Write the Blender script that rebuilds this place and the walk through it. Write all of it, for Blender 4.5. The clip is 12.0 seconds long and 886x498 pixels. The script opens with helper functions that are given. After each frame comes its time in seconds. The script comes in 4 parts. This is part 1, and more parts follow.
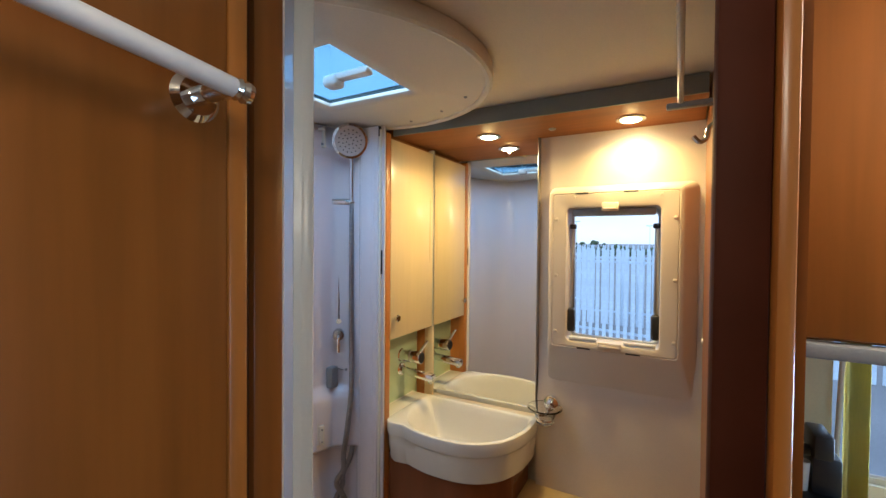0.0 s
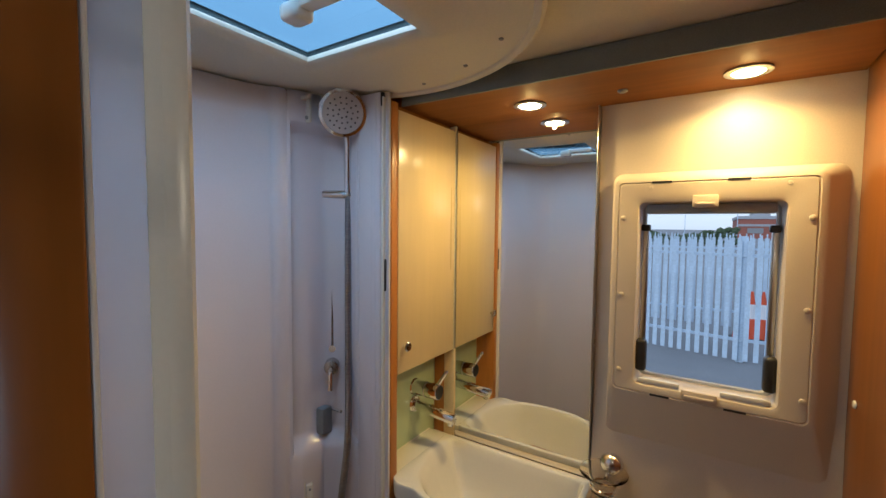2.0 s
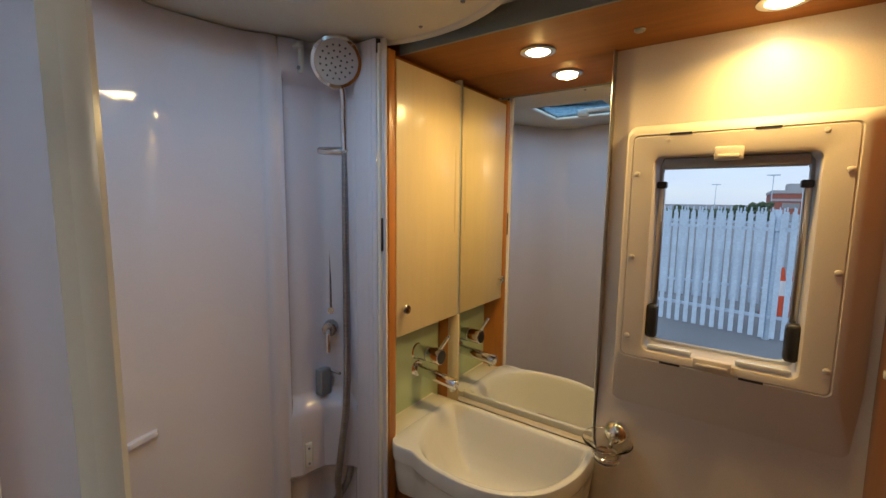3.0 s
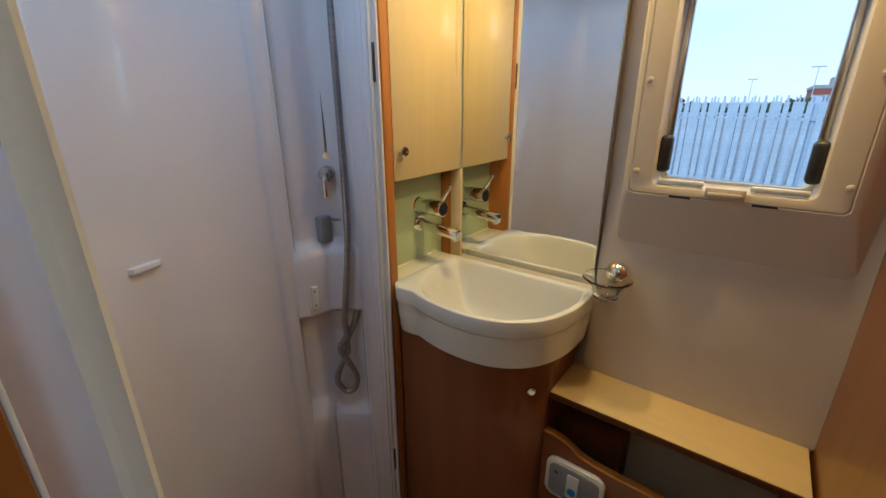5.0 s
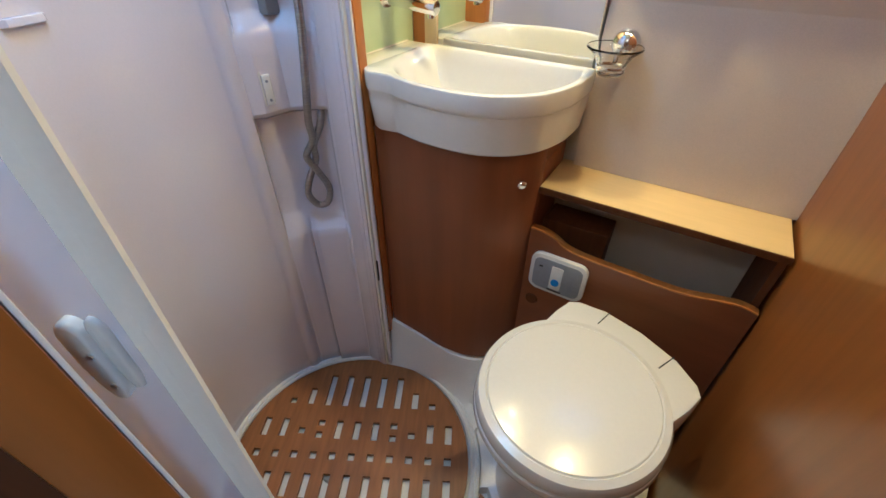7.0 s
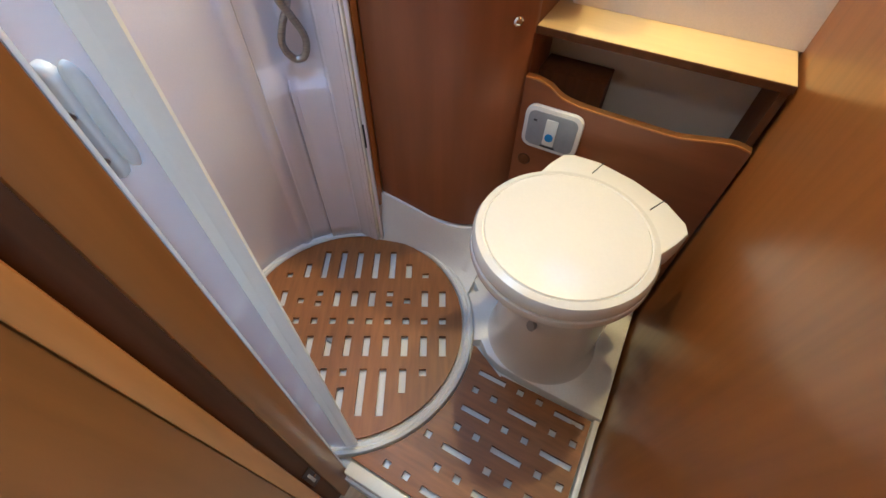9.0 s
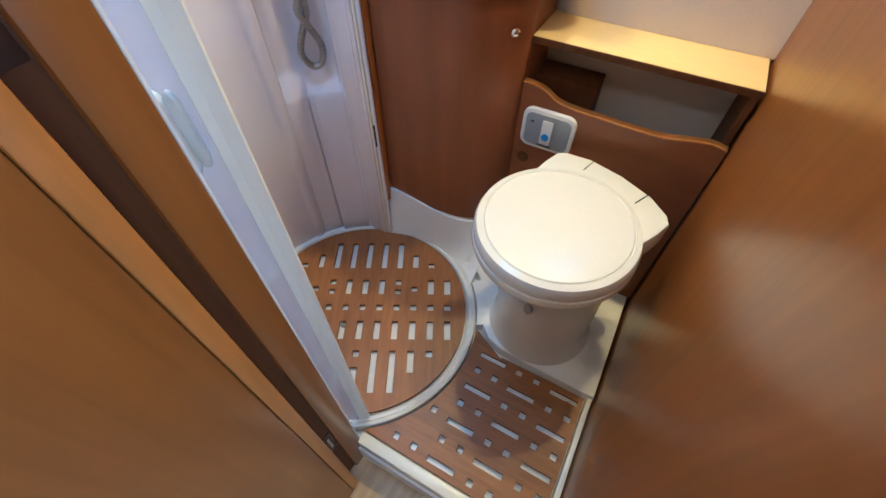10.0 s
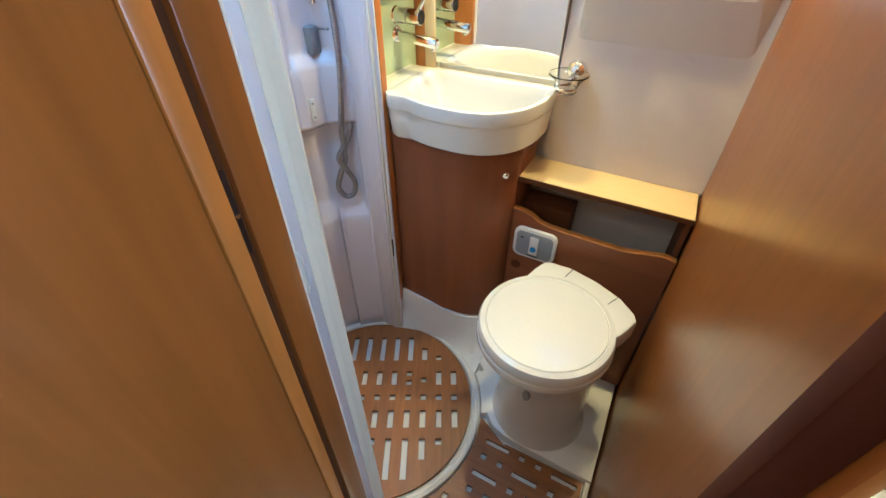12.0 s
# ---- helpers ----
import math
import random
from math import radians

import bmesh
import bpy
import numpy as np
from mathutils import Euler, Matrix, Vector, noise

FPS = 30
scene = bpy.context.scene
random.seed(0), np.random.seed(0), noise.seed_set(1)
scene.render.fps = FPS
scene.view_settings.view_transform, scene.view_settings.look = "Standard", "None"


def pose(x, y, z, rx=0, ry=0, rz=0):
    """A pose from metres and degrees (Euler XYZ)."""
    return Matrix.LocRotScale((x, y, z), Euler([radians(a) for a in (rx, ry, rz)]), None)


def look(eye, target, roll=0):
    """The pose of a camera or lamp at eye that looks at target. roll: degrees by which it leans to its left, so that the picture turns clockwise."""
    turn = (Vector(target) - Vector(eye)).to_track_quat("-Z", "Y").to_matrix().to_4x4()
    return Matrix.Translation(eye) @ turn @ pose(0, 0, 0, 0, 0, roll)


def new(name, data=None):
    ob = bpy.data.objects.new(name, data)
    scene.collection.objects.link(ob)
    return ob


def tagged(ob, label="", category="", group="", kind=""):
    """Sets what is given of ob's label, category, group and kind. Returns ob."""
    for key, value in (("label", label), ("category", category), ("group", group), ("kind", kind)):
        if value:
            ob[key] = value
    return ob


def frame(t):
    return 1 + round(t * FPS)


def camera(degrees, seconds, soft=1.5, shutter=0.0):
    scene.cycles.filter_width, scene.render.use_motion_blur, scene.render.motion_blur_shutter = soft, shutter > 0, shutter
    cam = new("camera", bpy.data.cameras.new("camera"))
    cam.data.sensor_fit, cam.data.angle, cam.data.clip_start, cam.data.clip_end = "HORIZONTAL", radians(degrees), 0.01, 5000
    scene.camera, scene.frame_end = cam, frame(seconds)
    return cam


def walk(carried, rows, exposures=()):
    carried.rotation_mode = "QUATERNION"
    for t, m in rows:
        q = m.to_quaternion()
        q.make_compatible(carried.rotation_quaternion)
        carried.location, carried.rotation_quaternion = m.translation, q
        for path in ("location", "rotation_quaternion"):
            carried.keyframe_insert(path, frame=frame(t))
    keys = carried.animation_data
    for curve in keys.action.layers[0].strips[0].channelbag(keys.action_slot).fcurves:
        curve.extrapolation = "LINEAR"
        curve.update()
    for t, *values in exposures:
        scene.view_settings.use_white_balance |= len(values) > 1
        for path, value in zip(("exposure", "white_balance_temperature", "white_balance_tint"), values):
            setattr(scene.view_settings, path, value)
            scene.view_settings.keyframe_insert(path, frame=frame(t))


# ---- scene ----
cam = camera(93.5, 12.0)
PATH = [
    (0, (0.031, 0.184, 1.497), (-0.941, 1.932, 1.461), 0.5),
    (0.5, (-0.04, 0.274, 1.508), (-1.032, 2.01, 1.465), 0.6),
    (1, (-0.069, 0.339, 1.528), (-1.091, 2.057, 1.482), 0.6),
    (1.5, (-0.108, 0.404, 1.54), (-1.149, 2.11, 1.467), 0.6),
    (2, (-0.117, 0.459, 1.544), (-1.195, 2.14, 1.434), 0.6),
    (2.5, (-0.111, 0.496, 1.535), (-1.234, 2.143, 1.368), 0.5),
    (4.5, (-0.081, 0.536, 1.394), (-1.271, 2.060, 0.885), -0.2),
    (5, (-0.081, 0.543, 1.361), (-1.224, 2.043, 0.700), -0.2),
    (5.5, (-0.085, 0.561, 1.319), (-1.179, 2.02, 0.499), -0.3),
    (6, (-0.114, 0.561, 1.273), (-1.113, 1.996, 0.302), 0.1),
    (6.5, (-0.133, 0.552, 1.237), (-1.039, 1.942, 0.12), 0.2),
    (7, (-0.134, 0.536, 1.197), (-0.945, 1.871, -0.051), 0.4),
    (7.5, (-0.129, 0.531, 1.17), (-0.857, 1.805, -0.188), 0.5),
    (9.3, (-0.118, 0.448, 1.108), (-0.686, 1.532, -0.473), 1.0),
    (9.5, (-0.111, 0.435, 1.121), (-0.683, 1.509, -0.467), 0.7),
    (10, (-0.089, 0.411, 1.172), (-0.683, 1.491, -0.403), 0.2),
    (10.5, (-0.075, 0.382, 1.231), (-0.703, 1.505, -0.301), 0.0),
    (11, (-0.077, 0.348, 1.285), (-0.728, 1.533, -0.188), 0.2),
    (11.5, (-0.066, 0.319, 1.319), (-0.758, 1.591, -0.061), 0.1),
    (12, (-0.06, 0.291, 1.344), (-0.787, 1.645, 0.065), 0.1),
]
EXPOSURES = [(0.0, 0.48, 5350, 8), (1.5, 0.17, 5450, 8), (2.5, -0.20, 6100, 10), (4.5, 0.02, 5650, 4), (5.5, 0.47, 5200, 4), (6.5, 1.08, 4700, 4), (7.5, 1.45, 4600, 8),
             (9.5, 1.83, 4750, 8), (10.5, 1.84, 4250, 2), (12.0, 1.72, 4600, 0)]
walk(cam, [(t, look(eye, target, roll)) for t, eye, target, roll in PATH], EXPOSURES)

# ---- world and daylight ----
world = bpy.data.worlds.new("world")
scene.world = world
world.use_nodes = True
wn = world.node_tree.nodes
sky = wn.new("ShaderNodeTexSky")
sky.sky_type = "NISHITA"
sky.sun_disc = False
sky.sun_elevation, sky.sun_rotation = radians(32), radians(200)
sky.air_density, sky.dust_density, sky.ozone_density = 1.0, 0.6, 2.0
# broken pale cloud over the clear sky
cloud, cramp, cmix, cco, cmap = (wn.new(n) for n in ("ShaderNodeTexNoise", "ShaderNodeValToRGB", "ShaderNodeMixRGB", "ShaderNodeTexCoord", "ShaderNodeMapping"))
cmap.inputs["Scale"].default_value = (2, 2, 7)
cloud.inputs["Scale"].default_value, cloud.inputs["Detail"].default_value = 2.2, 7
cramp.color_ramp.elements[0].position, cramp.color_ramp.elements[1].position = 0.25, 0.6
cramp.color_ramp.elements[0].color, cramp.color_ramp.elements[1].color = (0.55, 0.55, 0.55, 1), (0.95, 0.95, 0.95, 1)
cmix.inputs["Color2"].default_value = (5.3, 6.0, 7.1, 1)
for a, b in ((cco.outputs["Generated"], cmap.inputs[0]), (cmap.outputs[0], cloud.inputs["Vector"]), (cloud.outputs["Fac"], cramp.inputs[0]), (cramp.outputs[0], cmix.inputs["Fac"]),
             (sky.outputs[0], cmix.inputs["Color1"]), (cmix.outputs[0], wn["Background"].inputs[0])):
    world.node_tree.links.new(a, b)
wn["Background"].inputs[1].default_value = 0.15

sun = new("sun", bpy.data.lights.new("sun", "SUN"))
sun.data.energy, sun.data.angle, sun.data.color = 0.9, radians(12), (1.0, 0.95, 0.88)
sun.matrix_world = look((0, 0, 20), (0 + 20 * math.sin(radians(200)) * -1, 20 * math.cos(radians(200)) * -1, 12))


def lamp(name, x, y, z, size, watts, colour, target=None, shape="DISK", size_y=None, spread=math.pi):
    ob = new(name, bpy.data.lights.new(name, "AREA"))
    ob.data.shape, ob.data.size, ob.data.energy, ob.data.color = shape, size, watts, colour
    ob.data.spread = spread
    if size_y:
        ob.data.size_y = size_y
    ob.matrix_world = look((x, y, z), target or (x, y + 0.001, z - 1))
    return ob


FAR_WALL = 1.457
WARM = (1.0, 0.64, 0.19)
lamp("downlight_lamp", -0.469, 1.363, 1.808, 0.045, 1.8, WARM, spread=radians(154))
lamp("downlight_lamp", -0.073, 1.361, 1.808, 0.045, 1.8, WARM, spread=radians(154))
# small fill points added under the lenses to brighten the pelmet
for dx in (-0.469, -0.073):
    side = new("pelmet_fill", bpy.data.lights.new("pelmet_fill", "POINT"))
    side.data.energy, side.data.color, side.data.shadow_soft_size = 0.22, WARM, 0.004
    side.location = (dx, 1.362, 1.8045)
# unseen hall lamps, added where they brighten the open door and the locker
for hx, hy, watts in ((-0.05, 0.05, 1.45), (0.55, 0.76, 8.0)):
    hl_ = new("hall_fill_lamp", bpy.data.lights.new("hall_fill_lamp", "POINT"))
    hl_.data.energy, hl_.data.color, hl_.data.shadow_soft_size = watts, (1.0, 0.80, 0.55), 0.05
    hl_.location = (hx, hy, 1.785)
# daylight entering at the living-area window and at the roof light
lamp("window_lamp", 1.29, 0.075, 1.27, 0.52, 3.4, (0.60, 0.82, 1.0), (0.0, 0.3, 1.1), "RECTANGLE", 0.52)
lamp("galley_window_lamp", 0.645, FAR_WALL - 0.004, 1.147, 0.56, 3.0, (0.62, 0.82, 1.0), (0.60, 0.2, 1.10), "RECTANGLE", 0.33)
lamp("skylight_lamp", -0.616, 0.845, 1.852, 0.234, 1.2, (0.54, 0.78, 1.0), shape="RECTANGLE", size_y=0.242, spread=radians(168))


# ---- materials ----
def mat(name, colour, rough=0.5, metal=0.0, scale=60.0, vary=0.06, bump=0.02, stretch=(1, 1, 1), coat=0.0, big=5.0, spec=0.5, gloss=0.16, turn=0.0):
    m = bpy.data.materials.new(name)
    m.use_nodes = True
    nt = m.node_tree
    b = nt.nodes["Principled BSDF"]
    b.inputs["Roughness"].default_value, b.inputs["Metallic"].default_value = rough, metal
    b.inputs["Coat Weight"].default_value = coat
    b.inputs["Coat Roughness"].default_value = gloss
    b.inputs["Specular IOR Level"].default_value = spec
    co = nt.nodes.new("ShaderNodeTexCoord")
    mp = nt.nodes.new("ShaderNodeMapping")
    mp.vector_type = "TEXTURE"
    mp.inputs["Scale"].default_value = [1 / c for c in stretch]
    mp.inputs["Rotation"].default_value = (0, 0, turn)
    nt.links.new(co.outputs["Object"], mp.inputs[0])
    fine, broad = nt.nodes.new("ShaderNodeTexNoise"), nt.nodes.new("ShaderNodeTexNoise")
    fine.inputs["Scale"].default_value, broad.inputs["Scale"].default_value = scale, big
    fine.inputs["Detail"].default_value = 6
    for n in (fine, broad):
        nt.links.new(mp.outputs[0], n.inputs["Vector"])
    mix = nt.nodes.new("ShaderNodeMath")
    mix.operation = "MULTIPLY_ADD"
    nt.links.new(fine.outputs["Fac"], mix.inputs[0])
    mix.inputs[1].default_value = 0.6
    half = nt.nodes.new("ShaderNodeMath")
    half.operation = "MULTIPLY"
    nt.links.new(broad.outputs["Fac"], half.inputs[0])
    half.inputs[1].default_value = 0.4
    nt.links.new(half.outputs[0], mix.inputs[2])
    ramp = nt.nodes.new("ShaderNodeValToRGB")
    ramp.color_ramp.elements[0].position, ramp.color_ramp.elements[1].position = 0.32, 0.68
    ramp.color_ramp.elements[0].color = (*[c * (1 - vary) for c in colour], 1)
    ramp.color_ramp.elements[1].color = (*[min(1, c * (1 + vary)) for c in colour], 1)
    nt.links.new(mix.outputs[0], ramp.inputs[0])
    nt.links.new(ramp.outputs[0], b.inputs["Base Color"])
    # roughness varies with wear
    rr = nt.nodes.new("ShaderNodeMapRange")
    rr.inputs["To Min"].default_value, rr.inputs["To Max"].default_value = rough * 0.85, min(1, rough * 1.2)
    nt.links.new(broad.outputs["Fac"], rr.inputs["Value"])
    nt.links.new(rr.outputs[0], b.inputs["Roughness"])
    if bump:
        bp = nt.nodes.new("ShaderNodeBump")
        bp.inputs["Strength"].default_value, bp.inputs["Distance"].default_value = bump, 0.002
        nt.links.new(fine.outputs["Fac"], bp.inputs["Height"])
        nt.links.new(bp.outputs[0], b.inputs["Normal"])
    return m


def glow(name, colour, strength):
    m = bpy.data.materials.new(name)
    m.use_nodes = True
    b = m.node_tree.nodes["Principled BSDF"]
    b.inputs["Base Color"].default_value = (0.9, 0.88, 0.8, 1)
    b.inputs["Emission Color"].default_value, b.inputs["Emission Strength"].default_value = (*colour, 1), strength
    return m


def glass(name, tint, rough=0.0, ior=1.02):
    m = bpy.data.materials.new(name)
    m.use_nodes = True
    b = m.node_tree.nodes["Principled BSDF"]
    b.inputs["Base Color"].default_value = (*tint, 1)
    b.inputs["Transmission Weight"].default_value, b.inputs["Roughness"].default_value = 1.0, rough
    b.inputs["IOR"].default_value = ior
    return m


CHERRY = mat("cherry_veneer", (0.240, 0.085, 0.014), 0.33, scale=11, vary=0.18, bump=0.03, stretch=(4, 4, 0.22), coat=0.24, big=3, spec=0.3)
CHERRY_X = mat("cherry_veneer_crosswise", (0.250, 0.098, 0.024), 0.62, scale=11, vary=0.18, bump=0.03, stretch=(0.3, 4, 4), coat=0.0, big=3, spec=0.15)
CHERRY_EDGE = mat("cherry_edging", (0.42, 0.155, 0.024), 0.38, scale=20, vary=0.18, stretch=(3, 3, 0.3), coat=0.2)
VANITY = mat("dark_cherry_veneer", (0.20, 0.066, 0.022), 0.34, scale=9, vary=0.12, bump=0.02, stretch=(4, 4, 0.22), coat=0.22, big=3, spec=0.3)
VANITY_X = mat("dark_cherry_veneer_crosswise", (0.20, 0.066, 0.022), 0.34, scale=9, vary=0.12, bump=0.02, stretch=(0.3, 4, 4), coat=0.22, big=3, spec=0.3)
REBATE = mat("dark_lacquer", (0.070, 0.020, 0.010), 0.55, scale=20, vary=0.15, coat=0.0, spec=0.08)
DARK_WOOD = mat("dark_veneer", (0.095, 0.034, 0.010), 0.55, scale=18, vary=0.25, stretch=(4, 4, 0.25), coat=0.0, spec=0.15)
TEAK = mat("teak_duckboard", (0.245, 0.094, 0.022), 0.45, scale=26, vary=0.24, bump=0.06, stretch=(0.4, 3.5, 3), coat=0.0)
TEAK_ROUND = mat("teak_round_duckboard", (0.255, 0.098, 0.022), 0.45, scale=26, vary=0.24, bump=0.06, stretch=(3.5, 0.4, 3), turn=radians(28.5))
MAPLE = mat("cream_laminate", (0.72, 0.57, 0.32), 0.28, scale=24, vary=0.03, bump=0.01, stretch=(4, 4, 0.3), coat=0.3)
SHELF = mat("sand_laminate", (0.66, 0.48, 0.21), 0.34, scale=30, vary=0.045, bump=0.02, stretch=(0.4, 3, 3), coat=0.15)
VINYL = mat("beige_wallboard", (0.60, 0.52, 0.43), 0.42, scale=420, vary=0.06, bump=0.16, coat=0.12)
CEIL = mat("ceiling_board", (0.66, 0.62, 0.52), 0.6, scale=300, vary=0.05, bump=0.10)
ABS = mat("white_shower_plastic", (0.70, 0.66, 0.70), 0.06, scale=300, vary=0.025, bump=0.003, coat=0.5, gloss=0.03)
TRIM = mat("ivory_trim", (0.74, 0.72, 0.65), 0.24, scale=200, vary=0.02, bump=0.008)
TRAY = mat("white_floor_tray", (0.72, 0.70, 0.66), 0.30, scale=220, vary=0.05, bump=0.03, coat=0.2)
WHITE = mat("white_ceramic_plastic", (0.68, 0.665, 0.61), 0.22, scale=150, vary=0.02, bump=0.0, coat=0.45, gloss=0.06)
FRAME = mat("beige_window_plastic", (0.58, 0.505, 0.41), 0.42, scale=500, vary=0.04, bump=0.08)
CHROME = mat("chrome", (0.82, 0.82, 0.82), 0.07, 1.0, scale=80, vary=0.02, bump=0)
SATIN = mat("satin_aluminium", (0.55, 0.55, 0.55), 0.28, 1.0, scale=80, vary=0.05, bump=0)
MIRROR = mat("mirror_silver", (0.86, 0.88, 0.88), 0.012, 1.0, scale=5, vary=0.0, bump=0)
BLACK = mat("black_plastic", (0.02, 0.02, 0.022), 0.4, scale=100, vary=0.15)
GREY = mat("grey_plastic", (0.24, 0.25, 0.26), 0.45, scale=100, vary=0.08)
SEAL = mat("pale_grey_rubber", (0.50, 0.54, 0.60), 0.5, scale=100, vary=0.05)
SPRAY_FACE = mat("grey_spray_face", (0.60, 0.58, 0.57), 0.35, 0.3, scale=80, vary=0.05, bump=0)
HOSE = mat("ribbed_metal_hose", (0.36, 0.36, 0.37), 0.30, 1.0, scale=260, vary=0.25, bump=0.5, stretch=(0.15, 0.15, 1.6))
BRONZE = mat("dark_bronze", (0.10, 0.070, 0.055), 0.38, 0.8, scale=60, vary=0.25, bump=0.01)
# chrome with the dark surroundings it mirrors put into the base colour
SPRAY = mat("chrome_dark_reflection", (0.46, 0.45, 0.45), 0.22, 0.9, scale=80, vary=0.05, bump=0)
BAND = mat("grey_green_fabric_band", (0.20, 0.22, 0.20), 0.75, scale=600, vary=0.18, bump=0.15)
SPLASH = mat("green_glass_splashback", (0.52, 0.66, 0.44), 0.10, scale=30, vary=0.03, bump=0, coat=0.6)
BLUE = mat("blue_button", (0.03, 0.22, 0.55), 0.35, scale=100)
PANE = glass("clear_acrylic", (0.97, 0.98, 1.0))
# deep tint dims the lamp behind the cover to the sky's blue
DOME = glass("frosted_acrylic_sky_tint", (0.060, 0.092, 0.118), 0.10)
CRYSTAL = glass("clear_glass", (0.98, 0.99, 0.98), 0.0, 1.42)
MILKY = glass("milky_shower_acrylic", (0.86, 0.85, 0.90), 0.015, 1.3)
MILKY.node_tree.nodes["Principled BSDF"].inputs["Transmission Weight"].default_value = 0.62
LAMP_ON = glow("lit_lamp_glass", (1.0, 0.80, 0.46), 60.0)
HALL_ON = glow("lit_hall_lamp_glass", (1.0, 0.84, 0.58), 14.0)
OAKFLOOR = mat("light_oak_vinyl", (0.44, 0.30, 0.17), 0.45, scale=16, vary=0.3, bump=0.04, stretch=(4, 0.3, 1))
ASPHALT = mat("asphalt", (0.22, 0.235, 0.25), 0.9, scale=90, vary=0.3, bump=0.2, big=0.6)
GALV = mat("galvanised_steel", (0.46, 0.58, 0.70), 0.55, 0.1, scale=40, vary=0.15)
BRICK = mat("red_brick", (0.30, 0.11, 0.08), 0.85, scale=30, vary=0.2)
CONCRETE = mat("grey_cladding", (0.34, 0.36, 0.38), 0.7, scale=10, vary=0.1)
ORANGE = mat("orange_plastic", (0.75, 0.10, 0.03), 0.5)
REFLECTIVE = mat("white_sleeve", (0.8, 0.8, 0.8), 0.5)
LEAF = mat("hedge_leaf", (0.05, 0.08, 0.035), 0.7, scale=8, vary=0.4)
CREAM = mat("cream_wallboard", (0.70, 0.62, 0.40), 0.5, scale=200, vary=0.05)
YELLOW = mat("yellow_curtain", (0.80, 0.68, 0.24), 0.9, scale=120, vary=0.1, stretch=(4, 4, 0.3))
YELLOW.node_tree.nodes["Principled BSDF"].inputs["Transmission Weight"].default_value = 0.5


# ---- building helpers ----
def thing(name, loc, label, category, group="", kind=""):
    ob = new(name)
    ob.location = loc
    ob.empty_display_size = 0.05
    return tagged(ob, label, category, group, kind)


def root_of(ob):
    while ob.parent:
        ob = ob.parent
    return ob


def part(name, bm, material, parent=None, label="", smooth=35, bevel=0.0):
    """Links a bmesh, drawn in world metres, as one mesh under a thing or under a part."""
    if parent:
        bmesh.ops.translate(bm, verts=bm.verts, vec=-Vector(root_of(parent).location))
    bmesh.ops.recalc_face_normals(bm, faces=bm.faces)
    me = bpy.data.meshes.new(name)
    bm.to_mesh(me)
    bm.free()
    me.materials.append(material)
    ob = new(name, me)
    if parent:
        ob.parent = parent
    if label:
        ob["label"] = label
    if smooth:
        me.shade_smooth()
        me.set_sharp_from_angle(angle=radians(smooth))
    return ob


def structure(name, bm, material, label, category, smooth=35):
    return tagged(part(name, bm, material, None, "", smooth), label, category, "", "structure")


def box(x0, x1, y0, y1, z0, z1, bevel=0.0, seg=2, bm=None):
    b = bm or bmesh.new()
    vs = bmesh.ops.create_cube(b, size=1)["verts"]
    for v in vs:
        v.co = (x0 + (v.co.x + 0.5) * (x1 - x0), y0 + (v.co.y + 0.5) * (y1 - y0), z0 + (v.co.z + 0.5) * (z1 - z0))
    if bevel:
        es = list({e for v in vs for e in v.link_edges})
        bmesh.ops.bevel(b, geom=es, offset=bevel, segments=seg, affect="EDGES", profile=0.5)
    return b


def prism(points, z0, z1, bevel=0.0, bm=None, seg=2):
    """An upright prism over a plan outline."""
    b = bm or bmesh.new()
    low = [b.verts.new((x, y, z0)) for x, y in points]
    f = b.faces.new(low)
    up = bmesh.ops.extrude_face_region(b, geom=[f])["geom"]
    tops = [v for v in up if isinstance(v, bmesh.types.BMVert)]
    bmesh.ops.translate(b, verts=tops, vec=(0, 0, z1 - z0))
    if bevel:
        es = [e for e in b.edges if abs(e.verts[0].co.z - e.verts[1].co.z) < 1e-6 and e.verts[0].co.z > z0 + 1e-6]
        bmesh.ops.bevel(b, geom=es, offset=bevel, segments=seg, affect="EDGES", profile=0.5)
    return b


def plate(points, y0, y1, bevel=0.0):
    """A slab over an outline in x and z."""
    b = prism([(x, z) for x, z in points], 0, y1 - y0, bevel)
    for v in b.verts:
        v.co = (v.co.x, y1 - v.co.z, v.co.y)
    return b


def rod(p, q, r0, r1=None, seg=20, bm=None, bevel=0.0):
    b = bm or bmesh.new()
    p, q = Vector(p), Vector(q)
    r1 = r0 if r1 is None else r1
    m = Matrix.Translation((p + q) / 2) @ (q - p).to_track_quat("Z", "Y").to_matrix().to_4x4()
    vs = bmesh.ops.create_cone(b, cap_ends=True, segments=seg, radius1=r0, radius2=r1, depth=(q - p).length, matrix=m)["verts"]
    if bevel:
        es = [e for e in {e for v in vs for e in v.link_edges} if len(e.link_faces) == 2 and any(len(f.verts) > 4 for f in e.link_faces)]
        bmesh.ops.bevel(b, geom=es, offset=bevel, segments=2, affect="EDGES", profile=0.5)
    return b


def ball(p, r, bm=None, sq=(1, 1, 1), seg=16):
    b = bm or bmesh.new()
    bmesh.ops.create_uvsphere(b, u_segments=seg, v_segments=seg // 2 + 2, radius=r, matrix=Matrix.Translation(p) @ Matrix.Diagonal((*sq, 1)))
    return b


